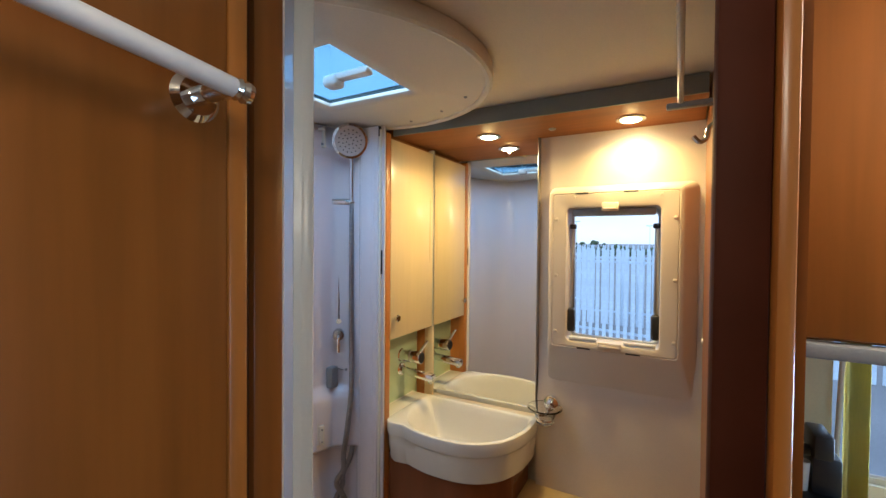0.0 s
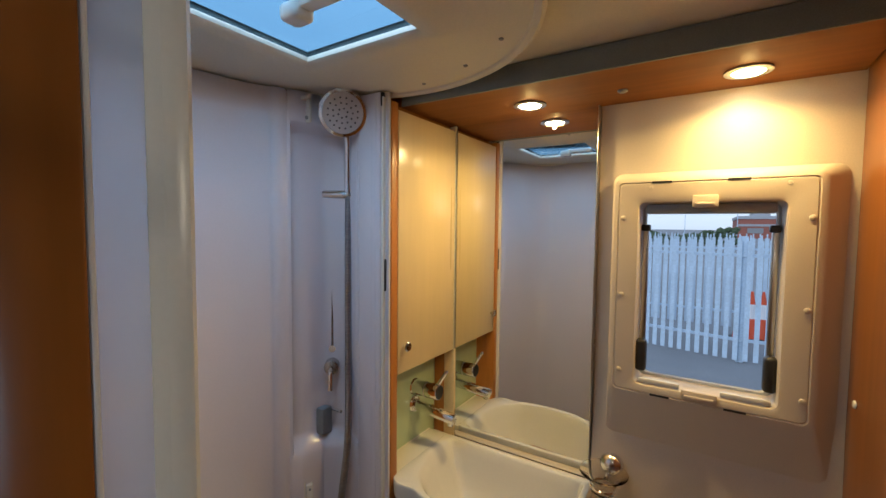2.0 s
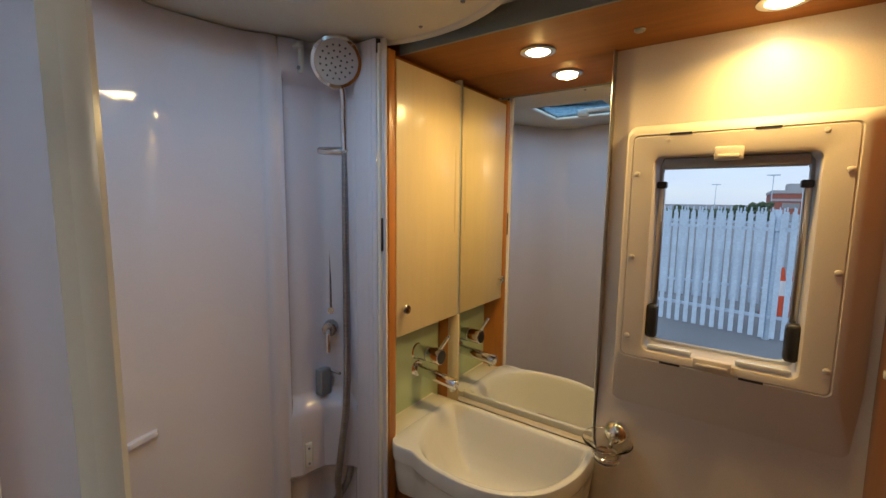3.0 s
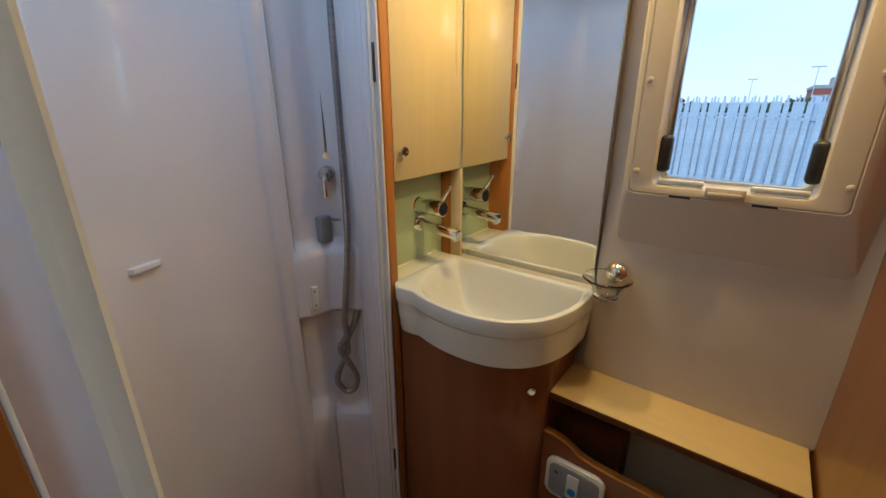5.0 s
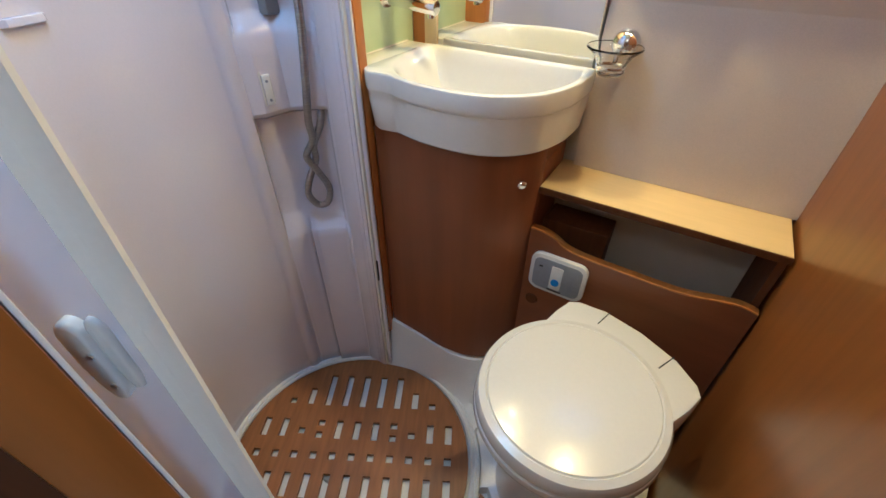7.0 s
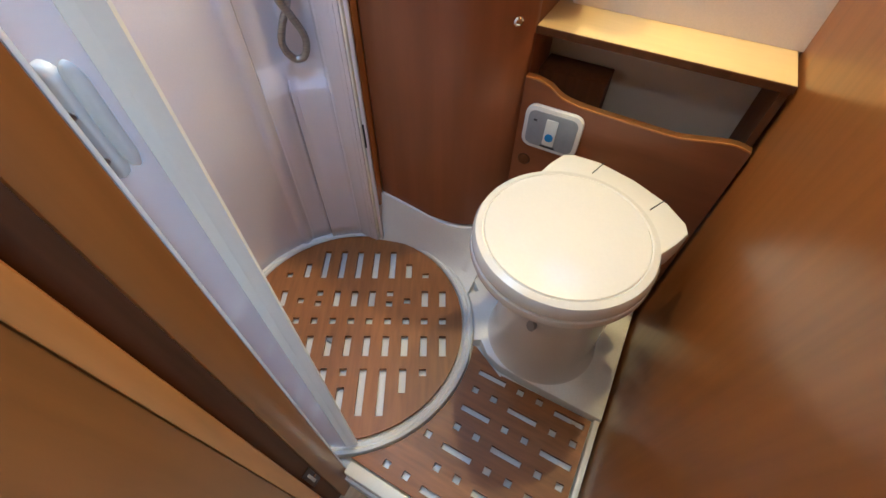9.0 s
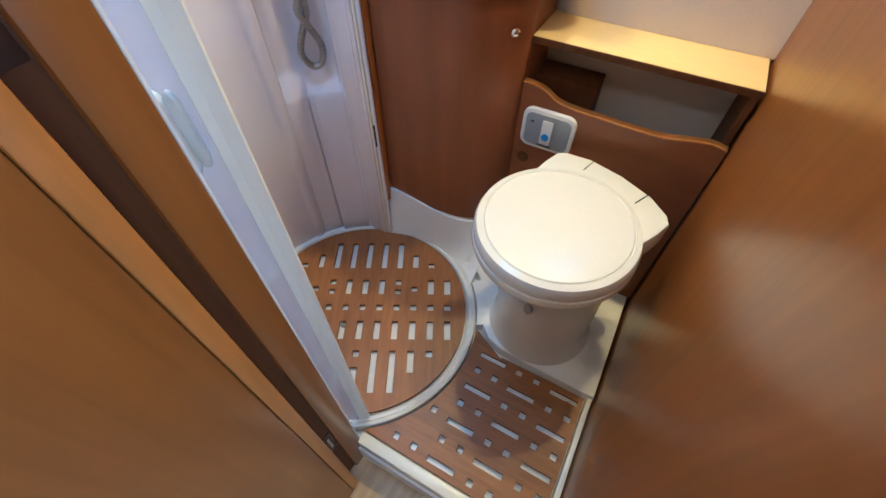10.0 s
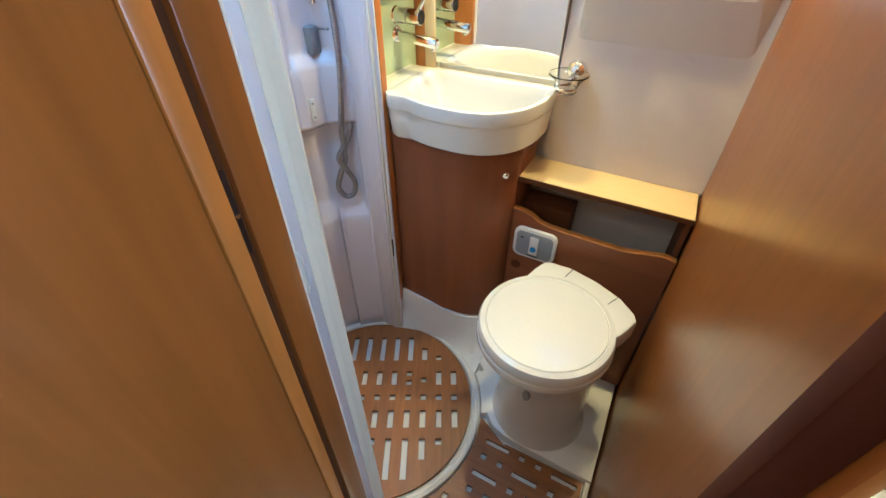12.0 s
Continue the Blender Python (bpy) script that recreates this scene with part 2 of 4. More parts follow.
def lathe(profile, p, axis=(0, 0, 1), seg=32, bm=None):
    """Turns a profile of (radius, height) about an axis at p."""
    b = bm or bmesh.new()
    m = Matrix.Translation(p) @ Vector(axis).to_track_quat("Z", "Y").to_matrix().to_4x4()
    rings = []
    for r, h in profile:
        if r < 1e-5:
            rings.append([b.verts.new(m @ Vector((0, 0, h)))])
        else:
            rings.append([b.verts.new(m @ Vector((r * math.cos(2 * math.pi * i / seg), r * math.sin(2 * math.pi * i / seg), h))) for i in range(seg)])
    for a, c in zip(rings, rings[1:]):
        for i in range(seg):
            j = (i + 1) % seg
            if len(a) == 1:
                b.faces.new((a[0], c[i], c[j]))
            elif len(c) == 1:
                b.faces.new((a[i], a[j], c[0]))
            else:
                b.faces.new((a[i], a[j], c[j], c[i]))
    return b


def tube(points, r, seg=10, bm=None):
    """A round tube along a smooth run of points."""
    b = bm or bmesh.new()
    pts = [Vector(p) for p in points]
    rings, up = [], Vector((0.3, 0.2, 0.93))
    for i, p in enumerate(pts):
        t = (pts[min(i + 1, len(pts) - 1)] - pts[max(i - 1, 0)]).normalized()
        a = t.cross(up).normalized() if abs(t.dot(up)) < 0.98 else t.cross(Vector((1, 0, 0))).normalized()
        up = a.cross(t).normalized()
        rings.append([b.verts.new(p + r * (math.cos(2 * math.pi * k / seg) * a + math.sin(2 * math.pi * k / seg) * up)) for k in range(seg)])
    for a, c in zip(rings, rings[1:]):
        for k in range(seg):
            b.faces.new((a[k], a[(k + 1) % seg], c[(k + 1) % seg], c[k]))
    b.faces.new(rings[0][::-1]), b.faces.new(rings[-1])
    return b


def spline(points, n=8):
    """Points along a smooth curve through the given ones."""
    pts = [Vector(p) for p in points]
    out = []
    for i in range(len(pts) - 1):
        p0, p1, p2, p3 = pts[max(i - 1, 0)], pts[i], pts[i + 1], pts[min(i + 2, len(pts) - 1)]
        for k in range(n):
            t = k / n
            out.append(0.5 * ((2 * p1) + (p2 - p0) * t + (2 * p0 - 5 * p1 + 4 * p2 - p3) * t * t + (3 * p1 - p0 - 3 * p2 + p3) * t ** 3))
    return out + [pts[-1]]


def arc(cx, cy, r, a0, a1, n=24):
    return [(cx + r * math.cos(radians(a0 + (a1 - a0) * i / n)), cy + r * math.sin(radians(a0 + (a1 - a0) * i / n))) for i in range(n + 1)]


# plan of the washroom, in metres
SX, SY, SR = -0.62, 0.86, 0.322          # shower circle
FAR, RIGHT, CEIL_Z = FAR_WALL, 0.092, 1.858
FLOOR, HALL = 0.02, -0.07

# ---- structure ----
W = bmesh.new()
box(-1.1, -0.334, FAR + 0.021, FAR + 0.035, HALL, CEIL_Z + 0.03, bm=W)
for x0, x1 in ((-0.334, -0.252), (0.003, 0.335), (0.95, 1.3)):
    box(x0, x1, FAR, FAR + 0.035, HALL, CEIL_Z + 0.03, bm=W)
box(0.335, 0.95, FAR, FAR + 0.035, HALL, 0.96, bm=W)
box(0.335, 0.95, FAR, FAR + 0.035, 1.335, CEIL_Z + 0.03, bm=W)
box(-0.252, 0.003, FAR, FAR + 0.035, HALL, 1.203, bm=W)
box(-0.252, 0.003, FAR, FAR + 0.035, 1.601, CEIL_Z + 0.03, bm=W)
structure("wall_north", W, VINYL, "beige textured wallboard with a cut-out for the window", "wall")
LW = prism([(1.437, 0.7525), (1.437, 0.93), (1.4562, 1.20), (1.4562, 0.7525)], 0, RIGHT + 0.006 + 0.332)
for v in LW.verts:
    v.co = (-0.332 + v.co.z, v.co.x, v.co.y)
structure("wall_lower_panel", LW, VINYL, "beige textured lower wallboard below the window", "wall")
structure("wall_west", box(-1.14, -1.1, -1.6, FAR + 0.035, HALL, CEIL_Z + 0.03), VINYL, "beige textured wallboard behind the shower", "wall")
structure("partition_right", prism([(RIGHT - 0.006, 0.49), (RIGHT + 0.005, 0.49), (RIGHT + 0.024, FAR - 0.002), (RIGHT + 0.006, FAR - 0.002)], HALL, CEIL_Z), CHERRY,
          "glossy cherry veneer partition beside the toilet", "wall")
jr = thing("door_jamb", (0.07, 0.455, HALL), "cherry door jamb with a dark rebate beside the opening", "door jamb", kind="structure")
part("jamb_post", box(0.0772, 0.0862, 0.457, 0.489, HALL, CEIL_Z, 0.003), CHERRY_EDGE, jr)
part("rebate", box(0.050, 0.077, 0.467, 0.489, HALL, CEIL_Z, 0.003), REBATE, jr, "dark stained rebate strip")

# entrance jamb on the shower side, with its groove and strike
jl = thing("door_jamb", (-0.42, 0.52, HALL), "cherry door jamb with a dark groove and metal strike plates", "door jamb", kind="structure")
part("jamb_post", box(-0.46, -0.40, 0.503, 0.545, HALL, CEIL_Z, 0.003), CHERRY, jl)
part("groove", box(-0.4595, -0.409, 0.475, 0.503, HALL, CEIL_Z), DARK_WOOD, jl, "dark recessed groove")
for z in (0.16, 1.05):
    st = part("strike_plate", box(-0.4095, -0.4070, 0.4805, 0.5005, z, z + 0.100, 0.001), BRONZE, jl, "worn dark metal strike plate")
    part("latch_slot", box(-0.4071, -0.4066, 0.4870, 0.4930, z + 0.02, z + 0.08), CHROME, st, "bright worn slot")
    part("pin", rod((-0.4070, 0.4965, z + 0.05), (-0.4045, 0.4965, z + 0.05), 0.0025, seg=10), CHROME, st)
structure("partition_front", box(-1.1, -0.46, 0.487, 0.527, HALL, CEIL_Z), CHERRY, "cherry veneer partition between hall and washroom", "wall")
structure("lintel", box(-0.40, 0.047, 0.50, 0.54, CEIL_Z - 0.03, CEIL_Z), TRIM, "narrow ivory strip over the washroom opening", "lintel")

# ceiling with the round opening of the roof light
C = bmesh.new()
for x0, x1, y0, y1 in ((-1.12, -0.737, -1.6, 1.51), (-0.495, 1.3, -1.6, 1.51), (-0.737, -0.495, -1.6, 0.72), (-0.737, -0.495, 0.97, 1.51)):
    box(x0, x1, y0, y1, CEIL_Z, CEIL_Z + 0.03, bm=C)
structure("ceiling", C, CEIL, "pale cream ceiling board over washroom and hall", "ceiling")

# hall behind the camera
structure("floor_hall", box(-1.12, 1.3, -1.6, 1.5, HALL - 0.03, HALL), OAKFLOOR, "light oak plank vinyl floor in the hall", "floor")
structure("wall_south", box(-1.12, 1.3, -1.64, -1.6, HALL, CEIL_Z + 0.03), CHERRY, "cherry veneer wall closing the hall", "wall")
E2 = bmesh.new()
for y0, y1, z0, z1 in ((-1.6, -0.2, HALL, CEIL_Z + 0.03), (0.35, 1.51, HALL, CEIL_Z + 0.03), (-0.2, 0.35, HALL, 1.0), (-0.2, 0.35, 1.55, CEIL_Z + 0.03)):
    box(1.3, 1.335, y0, y1, z0, z1, bm=E2)
structure("wall_east", E2, VINYL, "beige wallboard with a window in the living area", "wall")
structure("hall_wall_left", box(-0.80, -0.77, -1.6, 0.485, HALL, CEIL_Z), CHERRY, "cherry veneer wall beside the hall", "wall")

# raised floor tray: platform with a round well and an upstand below the vanity
T = bmesh.new()
outer = [(-1.0, 0.53), (0.088, 0.53), (0.088, FAR - 0.002), (-1.0, FAR - 0.002)]
prism(outer, HALL, 0.016, bm=T)
structure("floor_tray", T, TRAY, "white moulded floor tray under the duckboards", "floor")


def ring(cx, cy, profile, a0=0, a1=360, n=96, bm=None):
    """Sweeps a profile of (radius, height) about an upright axis."""
    b = bm or bmesh.new()
    full = abs(a1 - a0 - 360) < 1e-6
    cols = []
    for i in range(n if full else n + 1):
        a = radians(a0 + (a1 - a0) * i / n)
        cols.append([b.verts.new((cx + r * math.cos(a), cy + r * math.sin(a), z)) for r, z in profile])
    m = len(cols)
    for i in range(m if full else m - 1):
        p, q = cols[i], cols[(i + 1) % m]
        for k in range(len(profile)):
            l = (k + 1) % len(profile)
            b.faces.new((p[k], q[k], q[l], p[l]))
    if not full:
        b.faces.new(cols[0]), b.faces.new(cols[-1][::-1])
    return b


structure("shower_rim", ring(SX, SY, [(SR + 0.003, 0.0), (SR + 0.003, 0.044), (SR + 0.008, 0.050), (SR + 0.016, 0.046), (SR + 0.021, 0.050), (SR + 0.028, 0.046), (SR + 0.030, 0.0)]), TRAY,
          "white double lip round the shower tray", "tray rim")
# raised white platform the toilet stands on
plat = [(-0.345, 1.13)] + arc(SX, SY, SR + 0.031, 44, 19, 10) + [(-0.268, 0.985), (-0.235, 0.955), (-0.19, 0.94), (-0.09, 0.935), (0.066, 0.932), (0.086, 0.932), (0.086, 1.454), (-0.42, 1.454), (-0.42, 1.2)]
structure("toilet_platform", prism(plat, 0.0, 0.052, 0.006), TRAY, "white moulded platform under the toilet", "floor platform")
skirt = bmesh.new()
base_line = spline([(-0.722, 1.15, 0), (-0.62, 1.18, 0), (-0.52, 1.176, 0), (-0.44, 1.145, 0), (-0.37, 1.10, 0)], 6)
top_line = spline([(-0.722, 1.19, 0.236), (-0.62, 1.196, 0.215), (-0.52, 1.198, 0.200), (-0.44, 1.215, 0.196), (-0.37, 1.28, 0.196)], 6)
rows = []
for f, g in ((0.0, 0.0), (0.35, 0.12), (0.7, 0.5), (0.9, 0.85), (1.0, 1.0)):
    rows.append([skirt.verts.new((p.x + (q.x - p.x) * f, p.y + (q.y - p.y) * f, 0.04 + (q.z - 0.04) * g)) for p, q in zip(base_line, top_line)])
rows.append([skirt.verts.new((q.x, q.y + 0.03, q.z)) for q in top_line])
rows.append([skirt.verts.new((q.x, q.y + 0.03, 0.0)) for q in top_line])
rows.append([skirt.verts.new((p.x, p.y, 0.0)) for p in base_line])
for p, q in zip(rows, rows[1:] + rows[:1]):
    for k in range(len(p) - 1):
        skirt.faces.new((p[k], p[k + 1], q[k + 1], q[k]))
for k in (0, -1):
    skirt.faces.new([r[k] for r in rows])
structure("floor_upstand", skirt, TRAY, "white moulded upstand sweeping up to the vanity", "upstand")
structure("door_sill", box(-0.40, 0.088, 0.536, 0.566, HALL, 0.062, 0.005), TRIM, "white plastic sill at the washroom opening", "door sill")
structure("mat_edging", box(0.070, 0.084, 0.567, 0.93, 0.0, 0.045, 0.003), TRIM, "ivory strip beside the duckboard", "trim")

# ---- shower enclosure ----

def soft_step(z, z0, z1):
    t = max(0.0, min(1.0, (z - z0) / (z1 - z0)))
    return t * t * (3 - 2 * t)


def shower_radius(a, z):
    """Radius of the moulded wall at an angle and a height."""
    f = max(0.0, min(1.0, (a - 134) / 8)) * (1 - soft_step(a, 215, 245))
    r = 0.347 - 0.025 * f + (0.004 + 0.025 * f) * (1 - soft_step(z, 0.06, 0.5))
    if 120 < a < 146:
        r += 0.030 * soft_step(z, 1.020, 1.065) * soft_step(z, 1.775, 1.745)
    if 121 < a < 147:
        r += 0.028 * soft_step(z, 0.565, 0.645) * soft_step(z, 0.885, 0.865)
    if 113 < a < 136:
        r -= 0.012 * soft_step(z, 0.600, 0.560)
    r -= 0.006 * soft_step(a, 147, 149.5) * (1 - soft_step(a, 150.5, 153))
    r += 0.0020 * math.sin(a * 0.23) * math.sin(z * 4.7 + a * 0.05)
    s = math.sin(radians(a))
    if s > 0.5:
        r = min(r, 0.306 / s)
    if s < -0.5:
        r = min(r, 0.326 / -s)
    return r


angles = sorted([106 + 2 * i for i in range(91)] + [k + e for k in (113, 120, 121, 136, 146, 147, 149, 151, 153) for e in (-0.5, 0.5)])
levels = sorted([0.03 + 0.06 * i for i in range(31)] + [z0 + (z1 - z0) * i / 5 + 0.0003 for z0, z1 in ((0.555, 0.645), (0.865, 0.885), (1.020, 1.065), (1.745, 1.775)) for i in range(6)])
S = bmesh.new()
grid = [[S.verts.new((SX + shower_radius(a, z) * math.cos(radians(a)), SY + shower_radius(a, z) * math.sin(radians(a)), z)) for a in angles] for z in levels]
for p, q in zip(grid, grid[1:]):
    for k in range(len(p) - 1):
        S.faces.new((p[k], p[k + 1], q[k + 1], q[k]))
shell = structure("shower_wall", S, ABS, "glossy white moulded shower wall with recessed column", "shower wall", smooth=28)
so = shell.modifiers.new("thickness", "SOLIDIFY")
so.thickness, so.offset = 0.006, -1.0
structure("jamb_strip", box(-0.44, -0.4025, 0.5455, 0.5490, FLOOR, 1.83, 0.001), TRIM, "thin white strip on the back of the door jamb", "trim")
# milky sliding door of the shower, parked behind the jamb
sdoor = thing("shower_door", (-0.46, 0.57, 0.052), "milky curved acrylic shower door with an ivory edge profile, slid open", "shower door")
GLIDE = 0.334
pane_line = arc(SX, SY, GLIDE + 0.002, 274, 305, 24) + arc(SX, SY, GLIDE - 0.002, 305, 274, 24)
door_pane = part("pane", prism(pane_line, 0.056, 1.828), MILKY, sdoor, "milky translucent acrylic pane")
door_pane.visible_shadow = False
grip = part("edge_profile", prism([(-0.4300, 0.5855), (-0.4265, 0.5845), (-0.4190, 0.5915), (-0.4200, 0.5930), (-0.4330, 0.6010), (-0.4380, 0.5940)], 0.054, 1.829, 0.001), TRIM, sdoor, "ivory plastic edge profile")
part("bead", prism([(-0.4190, 0.5915), (-0.4120, 0.5960), (-0.4080, 0.6020), (-0.4110, 0.6060), (-0.4200, 0.6060), (-0.4300, 0.6020)], 0.054, 1.829, 0.001), TRIM, grip)
post = thing("shower_post", (-0.74, 1.16, 0.045), "white ribbed upright between shower and vanity", "shower post", kind="structure")
part("upright", box(-0.785, -0.7225, 1.148, 1.172, 0.045, 1.83, 0.003), ABS, post)
for x in (-0.7405,):
    part("rib", box(x - 0.007, x + 0.007, 1.1470, 1.148, 0.05, 1.825, 0.0005), ABS, post)
part("edge_strip", box(-0.7225, -0.7165, 1.152, 1.174, 0.05, 1.82, 0.001), TRIM, post)
for z in (0.42, 1.40):
    part("hinge", box(-0.7165, -0.7135, 1.155, 1.169, z, z + 0.07, 0.001), BLACK, post, "small black hinge")
part("cap", box(-0.742, -0.72, 1.150, 1.172, 1.80, 1.83, 0.002), BLACK, post, "black end cap")

# drum below the roof light, with a square opening
D = bmesh.new()
hx0, hx1, hy0, hy1 = -0.735, -0.497, 0.722, 0.968
N = 96
cen = (SX - 0.005, SY + 0.005)
def square_point(a):
    c, s = math.cos(a), math.sin(a)
    mx, my = (hx0 + hx1) / 2, (hy0 + hy1) / 2
    k = 1 / max(abs(c), abs(s))
    return mx + c * k * (hx1 - hx0) / 2, my + s * k * (hy1 - hy0) / 2
loops = []
RO = 0.345
for r, z in ((RO, CEIL_Z - 0.001), (RO + 0.002, 1.838), (RO, 1.829), (RO - 0.006, 1.826), (RO - 0.014, 1.829), (RO - 0.016, 1.833)):
    loops.append([D.verts.new((cen[0] + r * math.cos(2 * math.pi * i / N), cen[1] + r * math.sin(2 * math.pi * i / N), z)) for i in range(N)])
for grow, z in ((0.045, 1.836), (0.038, 1.832), (0.008, 1.832), (0.002, 1.836), (0.0, 1.90)):
    ring_pts = []
    for i in range(N):
        x, y = square_point(2 * math.pi * i / N)
        mx, my = (hx0 + hx1) / 2, (hy0 + hy1) / 2
        ring_pts.append(D.verts.new((x + grow * (x - mx) / 0.119, y + grow * (y - my) / 0.123, z)))
    loops.append(ring_pts)
for p, q in zip(loops, loops[1:]):
    for i in range(N):
        D.faces.new((p[i], p[(i + 1) % N], q[(i + 1) % N], q[i]))
drum = thing("roof_light", (cen[0], cen[1], 1.83), "round cream ceiling drum with a square frosted roof light", "roof light", kind="structure")
part("drum", D, CEIL, drum)
cover = part("cover", box(hx0 + 0.001, hx1 - 0.001, hy0 + 0.001, hy1 - 0.001, 1.8415, 1.8445, 0.001), DOME, drum, "frosted acrylic cover, tinted so the lamp behind shows as sky")
cover.visible_shadow = False
K = bmesh.new()
box(hx0 - 0.012, hx0, hy0 - 0.012, hy1 + 0.012, 1.885, 1.952, bm=K)
box(hx1, hx1 + 0.012, hy0 - 0.012, hy1 + 0.012, 1.885, 1.952, bm=K)
box(hx0, hx1, hy0 - 0.012, hy0, 1.885, 1.952, bm=K)
box(hx0, hx1, hy1, hy1 + 0.012, 1.885, 1.952, bm=K)
part("kerb", K, WHITE, drum)
hd = part("handle", box(-0.591, -0.499, 0.824, 0.846, 1.826, 1.840, 0.004), WHITE, drum, "white lever handle")
part("knob", box(-0.613, -0.576, 0.818, 0.852, 1.814, 1.838, 0.008, 3), WHITE, hd)
for x, y in ((-0.62, 1.165), (-0.40, 1.06), (-0.50, 1.125)):
    part("screw", lathe([(0.004, 0.001), (0.0035, -0.0015), (0, -0.002)], (x, y, 1.8325), seg=10), GREY, drum)
tk = thing("shower_track_bracket", (-0.80, 1.06, 1.77), "small white plastic bracket under the shower ceiling", "bracket")
part("plate", box(-0.869, -0.855, 1.070, 1.078, 1.765, 1.829, 0.003), TRIM, tk)
part("arm", box(-0.878, -0.846, 1.058, 1.070, 1.812, 1.820, 0.003), TRIM, tk)
part("screw", rod((-0.862, 1.070, 1.775), (-0.862, 1.067, 1.775), 0.004, seg=10), GREY, tk)


def on_wall(a, r, z):
    return Vector((SX + r * math.cos(radians(a)), SY + r * math.sin(radians(a)), z))


# shower set
kit = thing("shower_riser", on_wall(129, 0.39, 1.20), "chrome shower riser rail with slider and hand shower", "shower")
part("rail", tube([on_wall(131, 0.375, 1.25), on_wall(131, 0.375, 1.74)], 0.0050), SPRAY, kit)
for z in (1.25, 1.745):
    part("rail_end", rod(on_wall(131, 0.397, z), on_wall(131, 0.370, z), 0.008, seg=14), CHROME, kit)
a = on_wall(131, 0.375, 1.615)
slider = part("slider", rod(a + Vector((-0.018, -0.012, 0)), a + Vector((0.045, 0.030, 0)), 0.011, bevel=0.002), CHROME, kit)
part("rear_bar", rod(on_wall(139, 0.385, 1.615), a, 0.008, bevel=0.001), SATIN, slider)
hold = a + Vector((0.034, 0.020, 0.012))
hp = [hold + Vector((0, 0, -0.01)), hold + Vector((0.002, -0.004, 0.05)), hold + Vector((0.006, -0.008, 0.11)), hold + Vector((0.016, -0.028, 0.145))]
hand = part("hand_shower", tube(spline(hp, 6), 0.0095, 14), CHROME, kit)
hc = Vector((-0.797, 1.112, 1.786))
nrm = Vector((0.70, -0.62, -0.30)).normalized()
part("shower_head", lathe([(0.0, -0.030), (0.02, -0.028), (0.046, -0.012), (0.052, 0.0), (0.050, 0.005), (0.044, 0.006), (0.0435, 0.004), (0, 0.004)], hc, nrm, 36), CHROME, hand)
face = part("face", lathe([(0.0, 0.006), (0.043, 0.006), (0.0435, 0.002), (0, 0.002)], hc, nrm, 36), SPRAY_FACE, hand, "grey spray face")
q = nrm.to_track_quat("Z", "Y").to_matrix()
J = bmesh.new()
for r, n in ((0.010, 6), (0.021, 11), (0.032, 16)):
    for i in range(n):
        an = 2 * math.pi * i / n + r * 30
        c0 = hc + q @ Vector((r * math.cos(an), r * math.sin(an), 0.006))
        rod(c0, c0 + nrm * 0.0022, 0.0022, 0.0017, 6, J)
part("nozzles", J, BLACK, face, "small dark spray nozzles")
hose = spline([hold + Vector((0, 0, -0.012)), hold + Vector((0.004, -0.006, -0.15)), hold + Vector((0.008, -0.01, -0.40)), on_wall(124, 0.325, 1.06), on_wall(126, 0.318, 0.94),
               on_wall(128, 0.325, 0.86), on_wall(128, 0.330, 0.815), on_wall(131.5, 0.333, 0.775), on_wall(128.5, 0.336, 0.735), on_wall(125.5, 0.338, 0.690), on_wall(127.0, 0.338, 0.652),
               on_wall(131.0, 0.338, 0.645), on_wall(134.0, 0.338, 0.675), on_wall(132.5, 0.336, 0.715), on_wall(128.8, 0.342, 0.760), on_wall(128.2, 0.338, 0.80), on_wall(125, 0.345, 0.84), on_wall(124, 0.362, 0.873)], 10)
part("hose", tube(hose, 0.0080, 12), HOSE, kit, "ribbed metal hose tied in a loop")

def shower_valve():
    v = thing("shower_valve", on_wall(131, 0.39, 1.212), "chrome shower mixer valve on the column", "valve")
    part("rosette", lathe([(0, 0.012), (0.018, 0.010), (0.021, 0.0), (0, 0.0)], on_wall(131, 0.396, 1.212), -Vector((math.cos(radians(131)), math.sin(radians(131)), 0)), 24), CHROME, v)
    bdy = part("body", rod(on_wall(131, 0.385, 1.212), on_wall(131, 0.345, 1.212), 0.017, bevel=0.004), SPRAY, v, "chrome control knob with dark reflections put into its colour")
    p = on_wall(131, 0.352, 1.212)
    part("lever", tube(spline([p, p + Vector((0.016, -0.018, -0.006)), p + Vector((0.018, -0.02, -0.045))], 5), 0.005, 10), CHROME, bdy)
shower_valve()
hl = thing("hose_holder", on_wall(131, 0.39, 1.07), "grey hose holder with a chrome ring", "holder")
part("back", box(-0.882, -0.858, 1.105, 1.135, 1.052, 1.115, 0.004), GREY, hl)
part("ring", tube([on_wall(131, 0.36, 1.11), on_wall(127, 0.335, 1.112)], 0.004), CHROME, hl)
hk = thing("robe_hook", on_wall(140.6, 0.322, 0.93), "small white plastic fold-out hook on the shower wall", "hook")
out_, side_ = -Vector((math.cos(radians(140.6)), math.sin(radians(140.6)), 0)), Vector((math.sin(radians(140.6)), -math.cos(radians(140.6)), 0))
HB = on_wall(140.6, 0.330, 0.0)
def hook_piece(points, depth, off, bevel):
    b = prism(points, 0, depth, bevel)
    for v in b.verts:
        w = HB + side_ * v.co.x + out_ * (off + v.co.z)
        v.co = (w.x, w.y, v.co.y)
    return b
